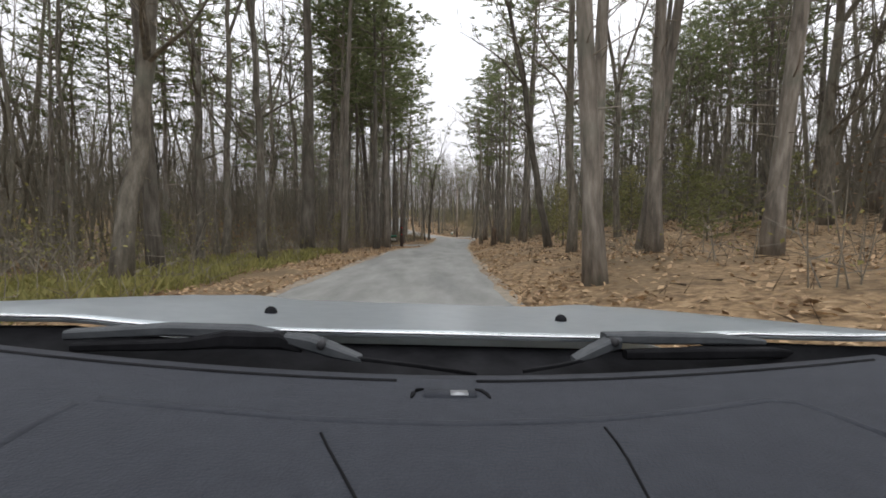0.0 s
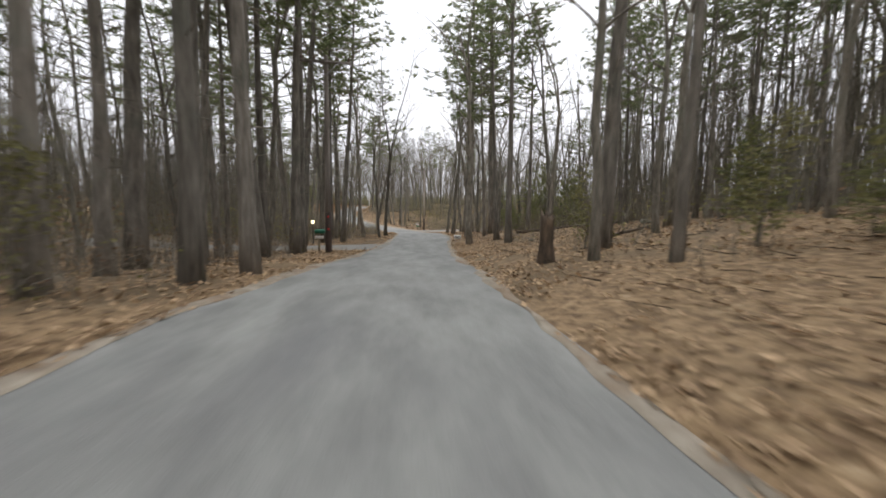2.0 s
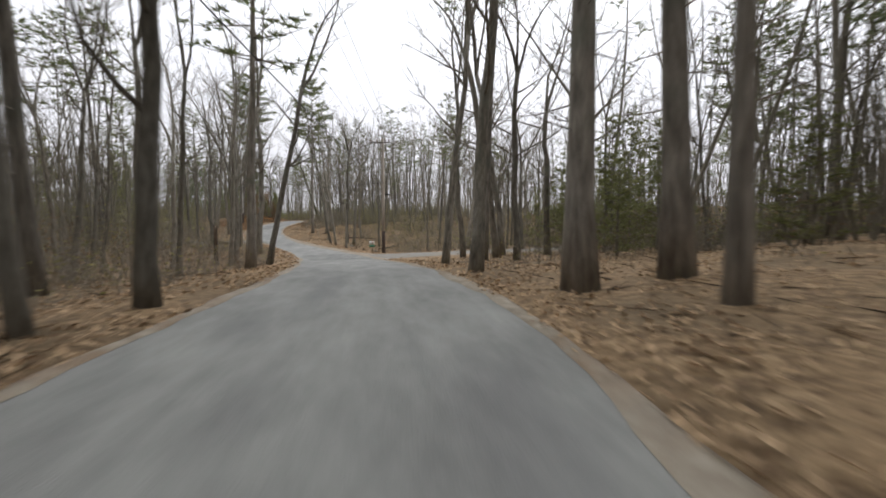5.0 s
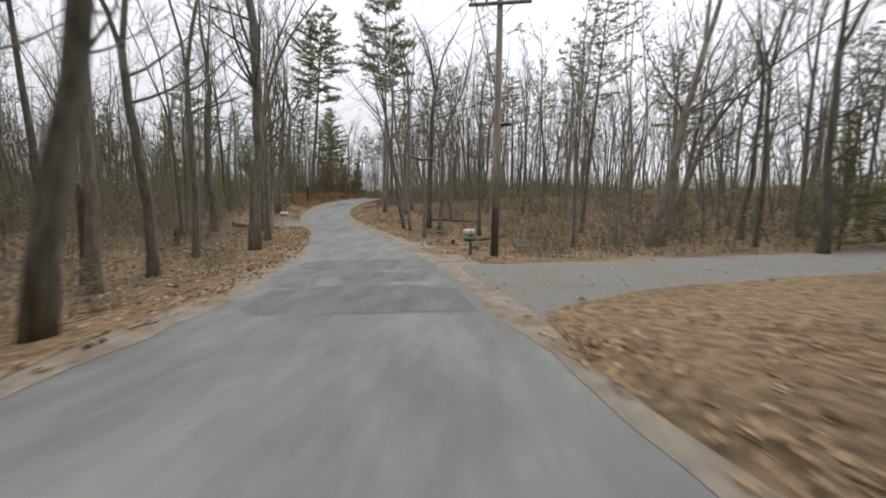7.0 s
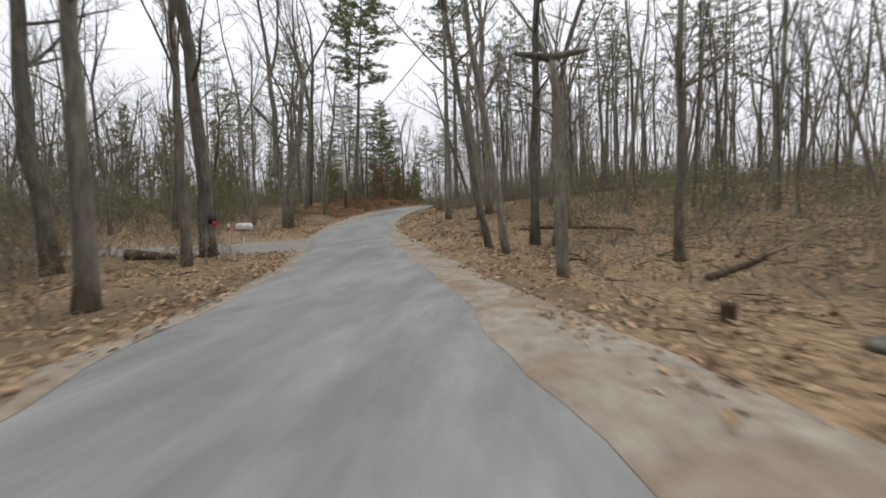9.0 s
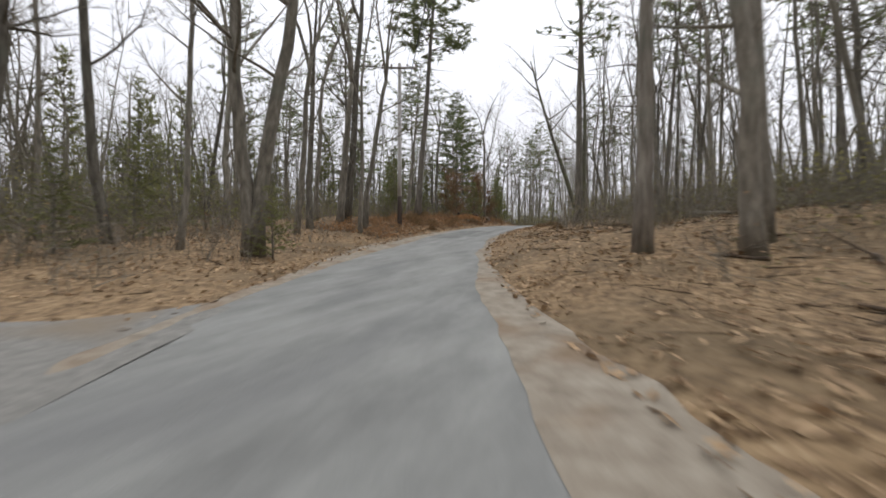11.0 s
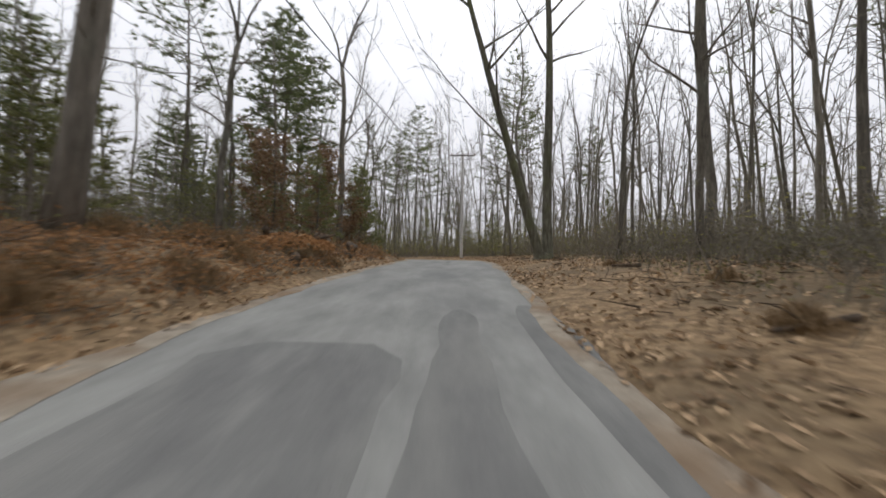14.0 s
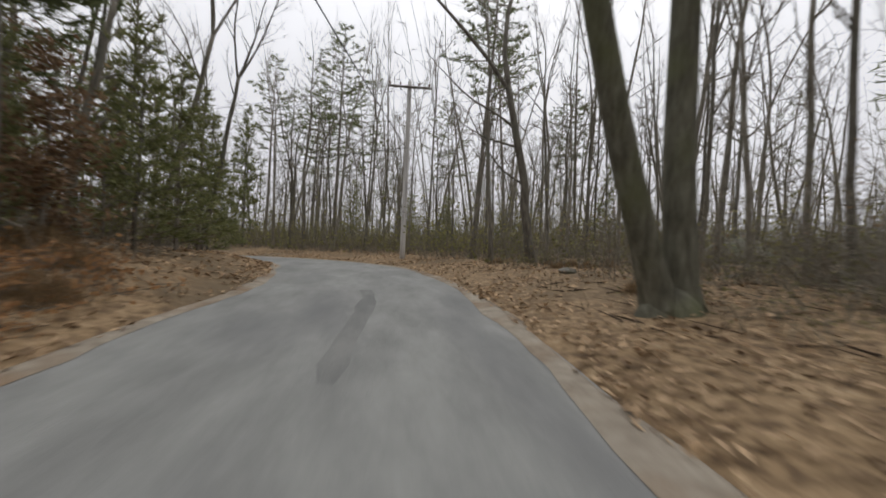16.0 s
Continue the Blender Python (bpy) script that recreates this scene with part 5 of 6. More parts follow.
def fallen_leaves():
    """Curled dry leaves lying thick beside the lane."""
    rng = np.random.default_rng(41)
    n = 170000
    s = rng.uniform(-6, 165, n)
    side = np.where(rng.random(n) < 0.5, -1, 1)
    o = np.where(side > 0, EDGE_R + 0.15, -EDGE_L + 0.2) + 13 * rng.random(n) ** 1.7
    i = np.clip(np.round((s + S0) / 0.5).astype(int), 0, len(RUN) - 1)
    p = LINE[i, :2] + RIGHT_OF[i] * (side * o)[:, None] + rng.normal(0, 0.25, (n, 2))
    ss, off, _z = along(p[:, 0], p[:, 1])
    drift = np.sin(1.7 * p[:, 0] + 0.6 * p[:, 1]) + np.sin(1.1 * p[:, 1] - 0.9 * p[:, 0] + 1) + np.sin(3.1 * p[:, 0] - 2.3 * p[:, 1])
    keep = ((off < EDGE_L - 0.1) | (off > EDGE_R + 0.1)) & (rng.random(n) < 0.55 + 0.25 * drift)
    for a, b, sd, _r in DRIVES:
        keep &= ~((ss > a) & (ss < b) & (off * sd > 0)) | (rng.random(n) < 0.08)
    p = p[keep]
    z = heights(p[:, 0], p[:, 1]) + rng.uniform(0.008, 0.06, len(p))
    c = np.column_stack([p, z])
    a = rng.uniform(0, 6.28, len(p))
    ln, wd = rng.uniform(0.035, 0.085, len(p)), rng.uniform(0.02, 0.048, len(p))
    t1, t2 = rng.normal(0, 0.3, len(p)), rng.normal(0, 0.4, len(p))
    u = np.stack([np.cos(a), np.sin(a), t1], 1) * ln[:, None]
    w = np.stack([-np.sin(a), np.cos(a), t2], 1) * wd[:, None]
    v = np.stack([c - u, c - w + [0, 0, .01], c + u, c + w + [0, 0, .01]], 1).reshape(-1, 3)
    me = bpy.data.meshes.new("fallen_leaves")
    me.from_pydata(v.tolist(), [], np.arange(len(v)).reshape(-1, 4).tolist())
    me.materials.append(DEAD_LEAF)
    tagged(new("fallen_leaves", me), "dry brown and tan fallen leaves thick on the ground", "leaves", kind="stuff")


fallen_leaves()

# ---- utility poles and lines ----


def lathe(profile, sides=16):
    """A turned form from (radius, height) pairs."""
    sh = Shape()
    sh.tube([Vector((0, 0, z)) for _r, z in profile], [r for r, _z in profile], sides)
    return sh


POLE_TOPS = []


def utility_pole(x, y, h, turn, label, reflectors=False, bracket=False, wood=None, plain=False):
    wood = wood or POLE_WOOD
    ob = thing("utility_pole", label, "utility pole", "utility poles along the lane", pose(x, y, height(x, y), 0, 0, turn))
    foot = [(0.146, -0.5), (0.144, 0.6)] if plain else []
    part("pole", lathe(foot + [(0.14, 1.9), (0.13, h * 0.4), (0.12, h * 0.75), (0.105, h - 0.03), (0.09, h)], 14), wood, ob)
    if not plain:
        part("butt", lathe([(0.175, -0.5), (0.16, 0.1), (0.152, 1.0), (0.143, 1.95)], 14), POLE_BUTT, ob, "dark tarred foot of the pole")
    arm = Shape()
    arm.box((0, -0.14, h - 0.35), (2.3, 0.09, 0.12), bevel=0.012)
    part("crossarm", arm, POLE_WOOD, ob)
    for sx in (-1, 1):
        br = Shape()
        br.tube([Vector((sx * 0.6, -0.2, h - 0.36)), Vector((0, -0.16, h - 0.95))], [0.014, 0.014], 6)
        part("brace", br, GREY_METAL, ob, "flat steel brace")
    for px_ in (-1.05, -0.5, 0.5, 1.05):
        ins = Shape()
        ins.tube([Vector((px_, -0.14, h - 0.3 + k)) for k in (0, 0.06, 0.08, 0.12, 0.15, 0.19)], [0.02, 0.02, 0.055, 0.05, 0.06, 0.03], 9)
        part("insulator", ins, CERAMIC, ob, "brown porcelain insulator")
    if reflectors:
        for k, zz in enumerate((1.15, 1.75)):
            rf = Shape()
            rf.box((0.02, -0.185, zz), (0.09, 0.012, 0.09), bevel=0.004)
            part("reflector", rf, RED, ob, "small red reflector")
    if bracket:
        bx = Shape()
        bx.box((0.28, 0, h * 0.52), (0.5, 0.1, 0.1), bevel=0.01)
        part("bracket", bx, DARK_METAL, ob)
    m = ob.matrix_basis
    POLE_TOPS.append([m @ Vector((px_, -0.14, h - 0.11)) for px_ in (-1.05, 0.5, 1.05)] + [m @ Vector((0, -0.17, h * 0.62))])


utility_pole(-3.85, 37.0, 9.2, 4, "wooden utility pole with red reflectors near a driveway", reflectors=True)
utility_pole(2.79, 80.56, 9.75, -6, "tall tan wooden utility pole with crossarm beside a mailbox", bracket=True, wood=TAN_WOOD)
utility_pole(-19.0, 117.6, 10.4, 22, "pale weathered utility pole on the leafy bank", wood=PALE_WOOD)
utility_pole(-12.1, 153.0, 9.6, -4, "pale utility pole at the outside of the bend", wood=PALE_WOOD, plain=True)
utility_pole(-42.0, 168.0, 9.6, 70, "pale utility pole farther along the lane", wood=PALE_WOOD)


def cable(a, b, sag, r, label):
    sh = Shape()
    pts = [a.lerp(b, i / 14) - Vector((0, 0, sag * 4 * (i / 14) * (1 - i / 14))) for i in range(15)]
    sh.tube(pts, [r] * 15, 5)
    solid("overhead_cable", sh, DARK_METAL, label, "cable", group="overhead cables")


for a_, b_ in zip(POLE_TOPS[:-1], POLE_TOPS[1:]):
    for k_ in range(4):
        cable(a_[k_], b_[k_], 0.7 if k_ < 3 else 0.5, 0.009 if k_ < 3 else 0.016, "thin black power line strung between poles" if k_ < 3 else "thicker black telephone cable strung between poles")

# ---- mailboxes, lamp, sign and markers ----


def loaf(length, width, h, wall=0.0):
    """A box with a rounded top, lying along y."""
    sh = Shape()
    ring = [(-width / 2, 0.0), (width / 2, 0.0), (width / 2, h * 0.55)]
    ring += [(width / 2 * math.cos(t), h * 0.55 + h * 0.45 * math.sin(t)) for t in (0.5, 1.05, 1.57, 2.09, 2.64)]
    ring += [(-width / 2, h * 0.55)]
    n = len(ring)
    for y, k in ((-length / 2, 0.93), (-length / 2 + 0.012, 1), (length / 2 - 0.012, 1), (length / 2, 0.93)):
        for u, w in ring:
            sh.v.append(Vector((u * k, y, h / 2 + (w - h / 2) * k)))
    for j in range(3):
        for i in range(n):
            q = (i + 1) % n
            sh.f.append((j * n + i, j * n + q, (j + 1) * n + q, (j + 1) * n + i))
    sh.f.append(tuple(range(n - 1, -1, -1)))
    sh.f.append(tuple(range(3 * n, 4 * n)))
    return sh


def shifted(sh, v):
    sh.v = [p + Vector(v) for p in sh.v]
    return sh


def mailbox(x, y, turn, post_h, body, body_mat, label, tube=None, post_mat=GREY_WOOD, thick=0.1):
    ob = thing("mailbox", label, "mailbox", "mailboxes by the lane", pose(x, y, height(x, y), 0, 0, turn))
    ps = Shape()
    ps.box((0, 0, post_h / 2 - 0.15), (thick, thick, post_h + 0.3), bevel=0.008)
    part("post", ps, post_mat, ob, "weathered wooden post")
    bd = Shape()
    bd.box((0, -0.05, post_h + 0.012), (0.18, 0.42, 0.025), bevel=0.005)
    part("shelf", bd, GREY_WOOD, ob)
    bx = part("box", shifted(loaf(*body), (0, -0.06, post_h + 0.026)), body_mat, ob)
    dr = Shape()
    dr.box((0, -0.06 - body[0] / 2 - 0.008, post_h + 0.026 + body[2] * 0.45), (body[1] * 0.86, 0.012, body[2] * 0.74), bevel=0.005)
    part("door", dr, body_mat, bx)
    fl = Shape()
    fl.box((body[1] / 2 + 0.012, -0.02, post_h + body[2] * 0.75), (0.008, 0.03, 0.16), bevel=0.002)
    part("flag", fl, RED, bx, "small red flag")
    if tube:
        part("newspaper_tube", shifted(loaf(0.46, 0.17, 0.17), tube[1]), tube[0], ob, tube[2])
    return ob


mailbox(-5.12, 40.9, 80, 1.02, (0.56, 0.25, 0.24), GREEN, "dark green mailbox on a wooden post by the driveway", (WHITE, (0.0, -0.02, 0.74), "white newspaper tube under the box"))
mailbox(1.85, 81.0, -72, 0.8, (0.42, 0.2, 0.22), WHITE, "white mailbox with a green newspaper tube on a post", (GREEN, (0.14, -0.08, 0.56), "green newspaper tube under the box"))
mailbox(-10.96, 92.3, 95, 0.92, (0.5, 0.22, 0.24), WHITE, "cream-white mailbox on a thin white post", None, WHITE, 0.045)


def lamp_post(x, y):
    ob = thing("lamp_post", "dark garden lamp post with a lit yellow lantern", "lamp post", at=pose(x, y, height(x, y)))
    part("post", lathe([(0.05, -0.3), (0.05, 0.1), (0.035, 0.16), (0.032, 1.45), (0.05, 1.5)], 10), DARK_METAL, ob)
    part("lantern_glass", lathe([(0.06, 1.5), (0.095, 1.54), (0.11, 1.72), (0.09, 1.76)], 8), LAMP_GLASS, ob, "glowing yellow lantern glass")
    part("cap", lathe([(0.13, 1.76), (0.11, 1.79), (0.03, 1.86), (0.012, 1.9)], 8), DARK_METAL, ob)


lamp_post(-7.0, 47.8)


def yard_sign(x, y, turn):
    ob = thing("yard_sign", "small white yard sign with dark print on thin legs", "sign", at=pose(x, y, height(x, y), 0, 0, turn))
    bd = Shape()
    bd.box((0, 0, 0.62), (0.46, 0.012, 0.27), bevel=0.003)
    board = part("board", bd, WHITE, ob)
    for zz, w in ((0.66, 0.34), (0.58, 0.26)):
        br = Shape()
        br.box((0, -0.0095, zz), (w, 0.003, 0.028))
        part("print_bar", br, DARK_METAL, board)
    for sx in (-0.17, 0.17):
        lg = Shape()
        lg.tube([Vector((sx, 0.012, -0.2)), Vector((sx, 0.012, 0.7))], [0.006, 0.006], 6)
        part("leg", lg, GREY_METAL, ob)


yard_sign(3.3, 43.4, -10)

mk = Shape()
mk.tube([Vector((0, 0, -0.3)), Vector((0, 0, 1.12)), Vector((0, 0, 1.16))], [0.028, 0.026, 0.012], 8)
marker = thing("marker_post", "thin white driveway marker post with a red band", "marker", at=pose(-11.9, 92.75, height(-11.9, 92.75), 3, 4))
part("stake", mk, WHITE, marker)
part("band", lathe([(0.031, 0.92), (0.031, 1.02)], 8), RED, marker, "red reflective band")

tag_ob = thing("tree_reflector", "dark board with a red reflector fixed to a trunk", "reflector", at=pose(-12.02, 92.18, height(-12.2, 92.0) + 1.2, 0, 0, 60))
bb = Shape()
bb.box((0, 0, 0.1), (0.26, 0.03, 0.34), bevel=0.01)
part("board", bb, DARK_METAL, tag_ob)
rr_ = Shape()
rr_.tube([Vector((0.05, -0.015, -0.06)), Vector((0.05, -0.035, -0.06))], [0.09, 0.085], 14)
part("disc", rr_, RED, tag_ob, "round red reflector")

# ---- dead wood and stones ----


def stump(x, y, h, r, seed, label, tilt=0.0):
    """A broken trunk with a ragged top and flared foot."""
    rng = random.Random(seed)
    sh = Shape()
    n, rows = 14, 7
    for j in range(rows):
        for i in range(n):
            a = 6.283 * i / n
            u = j / (rows - 1)
            rr = r * (1.45 - 0.55 * min(1, u * 2.2)) * (1 + 0.08 * math.sin(3 * a + seed) + rng.gauss(0, 0.03))
            zz = -0.2 + u * (h + 0.2) + (rng.uniform(-0.22, 0.18) * min(h, 1) if j == rows - 1 else 0)
            sh.v.append(Vector((rr * math.cos(a), rr * math.sin(a), zz)))
    for j in range(rows - 1):
        for i in range(n):
            q = (i + 1) % n
            sh.f.append((j * n + i, j * n + q, (j + 1) * n + q, (j + 1) * n + i))
    c = len(sh.v)
    sh.v.append(Vector((0, 0, h * 0.8)))
    for i in range(n):
        sh.f.append(((rows - 1) * n + i, (rows - 1) * n + (i + 1) % n, c))
    return solid("stump", sh, ROT_WOOD, label, "stump", pose(x, y, height(x, y), tilt, 0, seed * 37 % 360), "stumps")


stump(3.5, 27.3, 1.25, 0.19, 1, "broken brown tree stump standing among leaves")
stump(1.05, 86.2, 0.26, 0.11, 2, "low rotten stump in fallen leaves")
stump(-11.6, 82.6, 0.75, 0.16, 3, "old broken stump beside the driveway", 6)
stump(-8.5, 75.0, 2.6, 0.13, 4, "tall broken dead trunk without branches")
stump(-15.4, 85.9, 1.0, 0.17, 7, "dark broken stump leaning beside the driveway", 14)
stump(-18.2, 131.4, 0.55, 0.3, 5, "upturned dark stump on the leafy bank", 35)
stump(-17.6, 133.2, 0.4, 0.25, 6, "dark root stump on the leafy bank", -30)


def log(a, b, r, seed, label, snags=3):
    """A fallen trunk from a to b (places on the ground) with branch stubs."""
    rng = random.Random(seed)
    pa, pb = Vector((*a, height(*a) + r * 0.7)), Vector((*b, height(*b) + r * 0.7))
    ob = thing("fallen_log", label, "log", "fallen logs", Matrix.Translation(pa))
    d = pb - pa
    pts = []
    for i in range(9):
        p = pa.lerp(pb, i / 8)
        pts.append(Vector((p.x, p.y, max(p.z, height(p.x, p.y) + r * 0.5))) - pa)
    sh = Shape()
    sh.tube(pts, [r * (1 - 0.5 * i / 8) * rng.uniform(0.93, 1.07) for i in range(9)], 10)
    part("log", sh, ROT_WOOD, ob)
    for _ in range(snags):
        t = rng.uniform(0.3, 0.95)
        q = pts[int(t * 8)]
        st = Shape()
        st.tube(bend(rng, q, Vector((rng.gauss(0, 1), rng.gauss(0, 1), rng.uniform(0.4, 1.2))), rng.uniform(0.3, 1.1), 3, 0.15), [r * 0.28, r * 0.22, r * 0.15, 0.005], 5)
        part("snag", st, ROT_WOOD, ob)


log((-15.2, 85.5), (-14.6, 84.6), 0.12, 11, "short cut log propped beside a stump", 0)
log((9.0, 49.5), (15.5, 45.5), 0.14, 1, "long fallen trunk lying across the leafy slope", 5)
log((12.0, 51.0), (17.5, 50.0), 0.1, 2, "thin fallen trunk resting on the slope", 4)
log((-13.5, 90.3), (-12.4, 91.0), 0.19, 3, "short cut log lying beside the driveway", 0)
log((-17.7, 127.6), (-18.5, 129.6), 0.16, 4, "pale broken log lying on the leafy bank", 3)
log((-17.3, 131.8), (-18.6, 134.6), 0.12, 5, "dark fallen branch on the leafy bank", 4)
log((2.6, 90.6), (4.9, 92.8), 0.1, 6, "mossy fallen trunk among bare trees", 3)
log((-1.8, 101.0), (3.2, 99.5), 0.11, 7, "mossy fallen trunk on the slope", 4)
log((-4.5, 123.0), (0.5, 125.5), 0.12, 8, "fallen trunk half hidden in leaves", 3)
log((8.0, 33.0), (12.0, 36.0), 0.1, 9, "fallen branch in leaves on the slope", 4)
log((-3.5, 139.0), (1.5, 137.5), 0.13, 10, "fallen trunk half hidden in leaves", 3)


def brush_heap(x, y):
    """A heap of old logs, roots and sods on the bank."""
    rng = random.Random(83)
    ob = thing("brush_heap", "heap of broken logs, roots and sods on the leafy bank", "brush heap", at=Matrix.Translation((x, y, height(x, y))))
    bm = bmesh.new()
    bmesh.ops.create_icosphere(bm, subdivisions=4, radius=1)
    for v in bm.verts:
        n_ = 1 + 0.5 * noise.noise(v.co * 1.9 + Vector((4, 1, 2))) + 0.25 * noise.noise(v.co * 5.0)
        v.co = Vector((v.co.x * 0.85 * n_, v.co.y * 1.5 * n_, v.co.z * 0.6 * n_ - 0.3))
    sod = Shape()
    sod.take(bm)
    part("sod", sod, LITTER, ob, "mound of earth and rusty leaves")
    for k in range(11):
        a, r = rng.uniform(0, 3.14), rng.uniform(0.05, 0.13)
        ln = rng.uniform(0.7, 1.9)
        c = Vector((rng.gauss(0, 0.4), rng.gauss(0, 0.7), rng.uniform(0.12, 0.42)))
        d = Vector((math.cos(a), math.sin(a), rng.uniform(-0.25, 0.35))).normalized() * ln / 2
        lg = Shape()
        lg.tube([c - d, c - d * 0.3 + Vector((0, 0, rng.gauss(0, .04))), c + d * 0.4, c + d], [r, r * 0.95, r * 0.8, r * 0.6], 9)
        part("log", lg, GREY_WOOD if k in (0, 4, 7) else ROT_WOOD, ob, "pale barked log" if k in (0, 4, 7) else "dark rotten log")
    lf = Shape()
    for _ in range(2600):
        a, q = rng.uniform(0, 6.28), rng.random() ** 0.5
        c = Vector((math.cos(a) * q * 1.2, math.sin(a) * q * 1.9, 0.34 * (1 - q * q) + rng.uniform(-0.12, 0.12)))
        u = Vector((rng.gauss(0, 1), rng.gauss(0, 1), rng.gauss(0, .5))).normalized() * rng.uniform(0.03, 0.08)
        w = u.cross(Vector((rng.gauss(0, 1), rng.gauss(0, 1), rng.gauss(0, 1)))).normalized() * 0.03
        lf.quad(c - u, c - w, c + u, c + w)
    part("leaf_cover", lf, COPPER, ob, "rusty dead leaves over the heap", smooth=False)["kind"] = "stuff"
    for _ in range(9):
        a = rng.uniform(0, 6.28)
        p = Vector((math.cos(a) * 0.5, math.sin(a) * 0.9, rng.uniform(0.25, 0.4)))
        rt = Shape()
        rt.tube(bend(rng, p, Vector((math.cos(a), math.sin(a), 0.7)), rng.uniform(0.4, 0.9), 4, 0.3), [0.035, 0.028, 0.02, 0.012, 0.004], 5)
        part("root", rt, ROT_WOOD, ob)


brush_heap(-18.5, 129.6)

# broken branches strewn over the right-hand slopes
_br = random.Random(58)
for k_ in range(30):
    s_, o_ = (_br.uniform(88, 110), _br.uniform(4.6, 12)) if k_ < 15 else (_br.uniform(117, 137), _br.uniform(4.2, 11)) if k_ < 25 else (_br.uniform(118, 136), _br.uniform(-7.5, -4.6))
    (q_, _r), a_, l_ = lane_point(s_, o_), _br.uniform(0, 6.28), _br.uniform(0.5, 1.5)
    log((q_[0], q_[1]), (q_[0] + l_ * math.cos(a_), q_[1] + l_ * math.sin(a_)), _br.uniform(0.03, 0.065), 300 + k_, "thin broken branch lying in fallen leaves", 2)


def stone(x, y, r, seed, label):
    rng = random.Random(seed)
    bm = bmesh.new()
    bmesh.ops.create_icosphere(bm, subdivisions=3, radius=1)
    k = Vector((rng.uniform(0.8, 1.4), rng.uniform(0.7, 1.1), rng.uniform(0.45, 0.75)))
    for v in bm.verts:
        n_ = noise.noise(v.co * 1.3 + Vector((seed * 3.7, 0, 0))) * 0.35 + noise.noise(v.co * 3.5 + Vector((0, seed, 0))) * 0.1
        v.co = Vector((v.co.x * k.x, v.co.y * k.y, v.co.z * k.z)) * r * (1 + n_)
    sh = Shape()
    sh.take(bm)
    solid("stone", sh, STONE, label, "stone", pose(x, y, height(x, y) + r * 0.12, 0, 0, seed * 53 % 360), "field stones")


_st = random.Random(77)
for k_ in range(29):
    s_, o_ = ((_st.uniform(118, 150), _st.uniform(4, 13)) if k_ < 16 else (_st.uniform(22, 60), _st.uniform(6, 15)) if k_ < 22 else (_st.uniform(84, 110), _st.uniform(4.2, 14)))
    q_, _r = lane_point(s_, o_)
    stone(q_[0], q_[1], _st.uniform(0.14, 0.42) * (0.55 if k_ > 21 else 0.8), k_ + 1, "grey mossy field stone half sunk in leaves")
stone(-8.2, 119.6, 0.22, 63, "low mossy rock at the foot of a thick trunk")
stone(-7.2, 120.3, 0.18, 64, "low mossy rock at the foot of a thick trunk")
stone(1.5, 146.0, 1.3, 61, "large dark boulder among bare trees")


def snag(x, y, h, r):
    """A dead trunk whose top ends in two short arms."""
    rng = random.Random(9)
    ob = thing("dead_tree", "slim dark dead tree with two stub arms at its top", "tree", at=Matrix.Translation((x, y, height(x, y))))
    sh = Shape()
    line = bend(rng, Vector((0, 0, -0.3)), Vector((-0.02, 0, 1)), h, 8, 0.03, 0.0)
    sh.tube(line, [r * (1 - 0.55 * i / 8) for i in range(9)], 8)
    part("trunk", sh, BARK, ob)
    for sx in (-1, 1):
        a = Shape()
        a.tube(bend(rng, line[-1] - Vector((0, 0, 0.1)), Vector((sx, 0.1, 0.35 if sx < 0 else 0.12)), 0.8, 3, 0.12), [r * 0.62, r * 0.52, r * 0.44, r * 0.3], 6)
        part("limb", a, BARK, ob)


snag(-0.75, 89.3, 5.1, 0.15)

# ---- the car that sets out along the lane, standing where its drive begins ----
CAR_PAINT = material("silver_paint", [(0.35, (0.42, 0.46, 0.48)), (0.7, (0.5, 0.54, 0.56))], scale=14, rough=0.28, bump=0, metal=0.55, spec=0.5)
DASH = material("grey_dashboard_plastic", [(0.35, (0.026, 0.029, 0.038)), (0.7, (0.036, 0.04, 0.05))], scale=30, rough=0.6, bump=0.25, bump_scale=260)
BLACK = material("black_plastic", [(0.35, (0.008, 0.008, 0.009)), (0.7, (0.02, 0.02, 0.022))], scale=12, rough=0.75, bump=0.1, spec=0.08)
TYRE = material("tyre_rubber", [(0.35, (0.012, 0.012, 0.012)), (0.7, (0.03, 0.03, 0.03))], scale=12, rough=0.85, bump=0.2)
WIPER = material("worn_wiper_metal", [(0.35, (0.05, 0.055, 0.06)), (0.7, (0.085, 0.09, 0.095))], scale=12, rough=0.6, bump=0.1, spec=0.3)
CHROME = material("bright_trim", [(0.35, (0.7, 0.71, 0.72)), (0.7, (0.8, 0.81, 0.82))], scale=9, rough=0.25, bump=0, metal=0.9)


def sheet(rows, thick=0.012):
    """A panel through rows of points, with its own thickness."""
    sh = Shape()
    m, n = len(rows), len(rows[0])
    for lift in (0, -thick):
        for r in rows:
            sh.v += [Vector(p) + Vector((0, 0, lift)) for p in r]
    for k in (0, 1):
        o = k * m * n
        for i in range(m - 1):
            for j in range(n - 1):
                q = (o + i * n + j, o + i * n + j + 1, o + (i + 1) * n + j + 1, o + (i + 1) * n + j)
                sh.f.append(q if k == 0 else q[::-1])
    rim = [j for j in range(n)] + [i * n + n - 1 for i in range(1, m)] + [(m - 1) * n + j for j in range(n - 2, -1, -1)] + [i * n for i in range(m - 2, 0, -1)]
    for a, b in zip(rim, rim[1:] + rim[:1]):
        sh.f.append((a, a + m * n, b + m * n, b))
    return sh


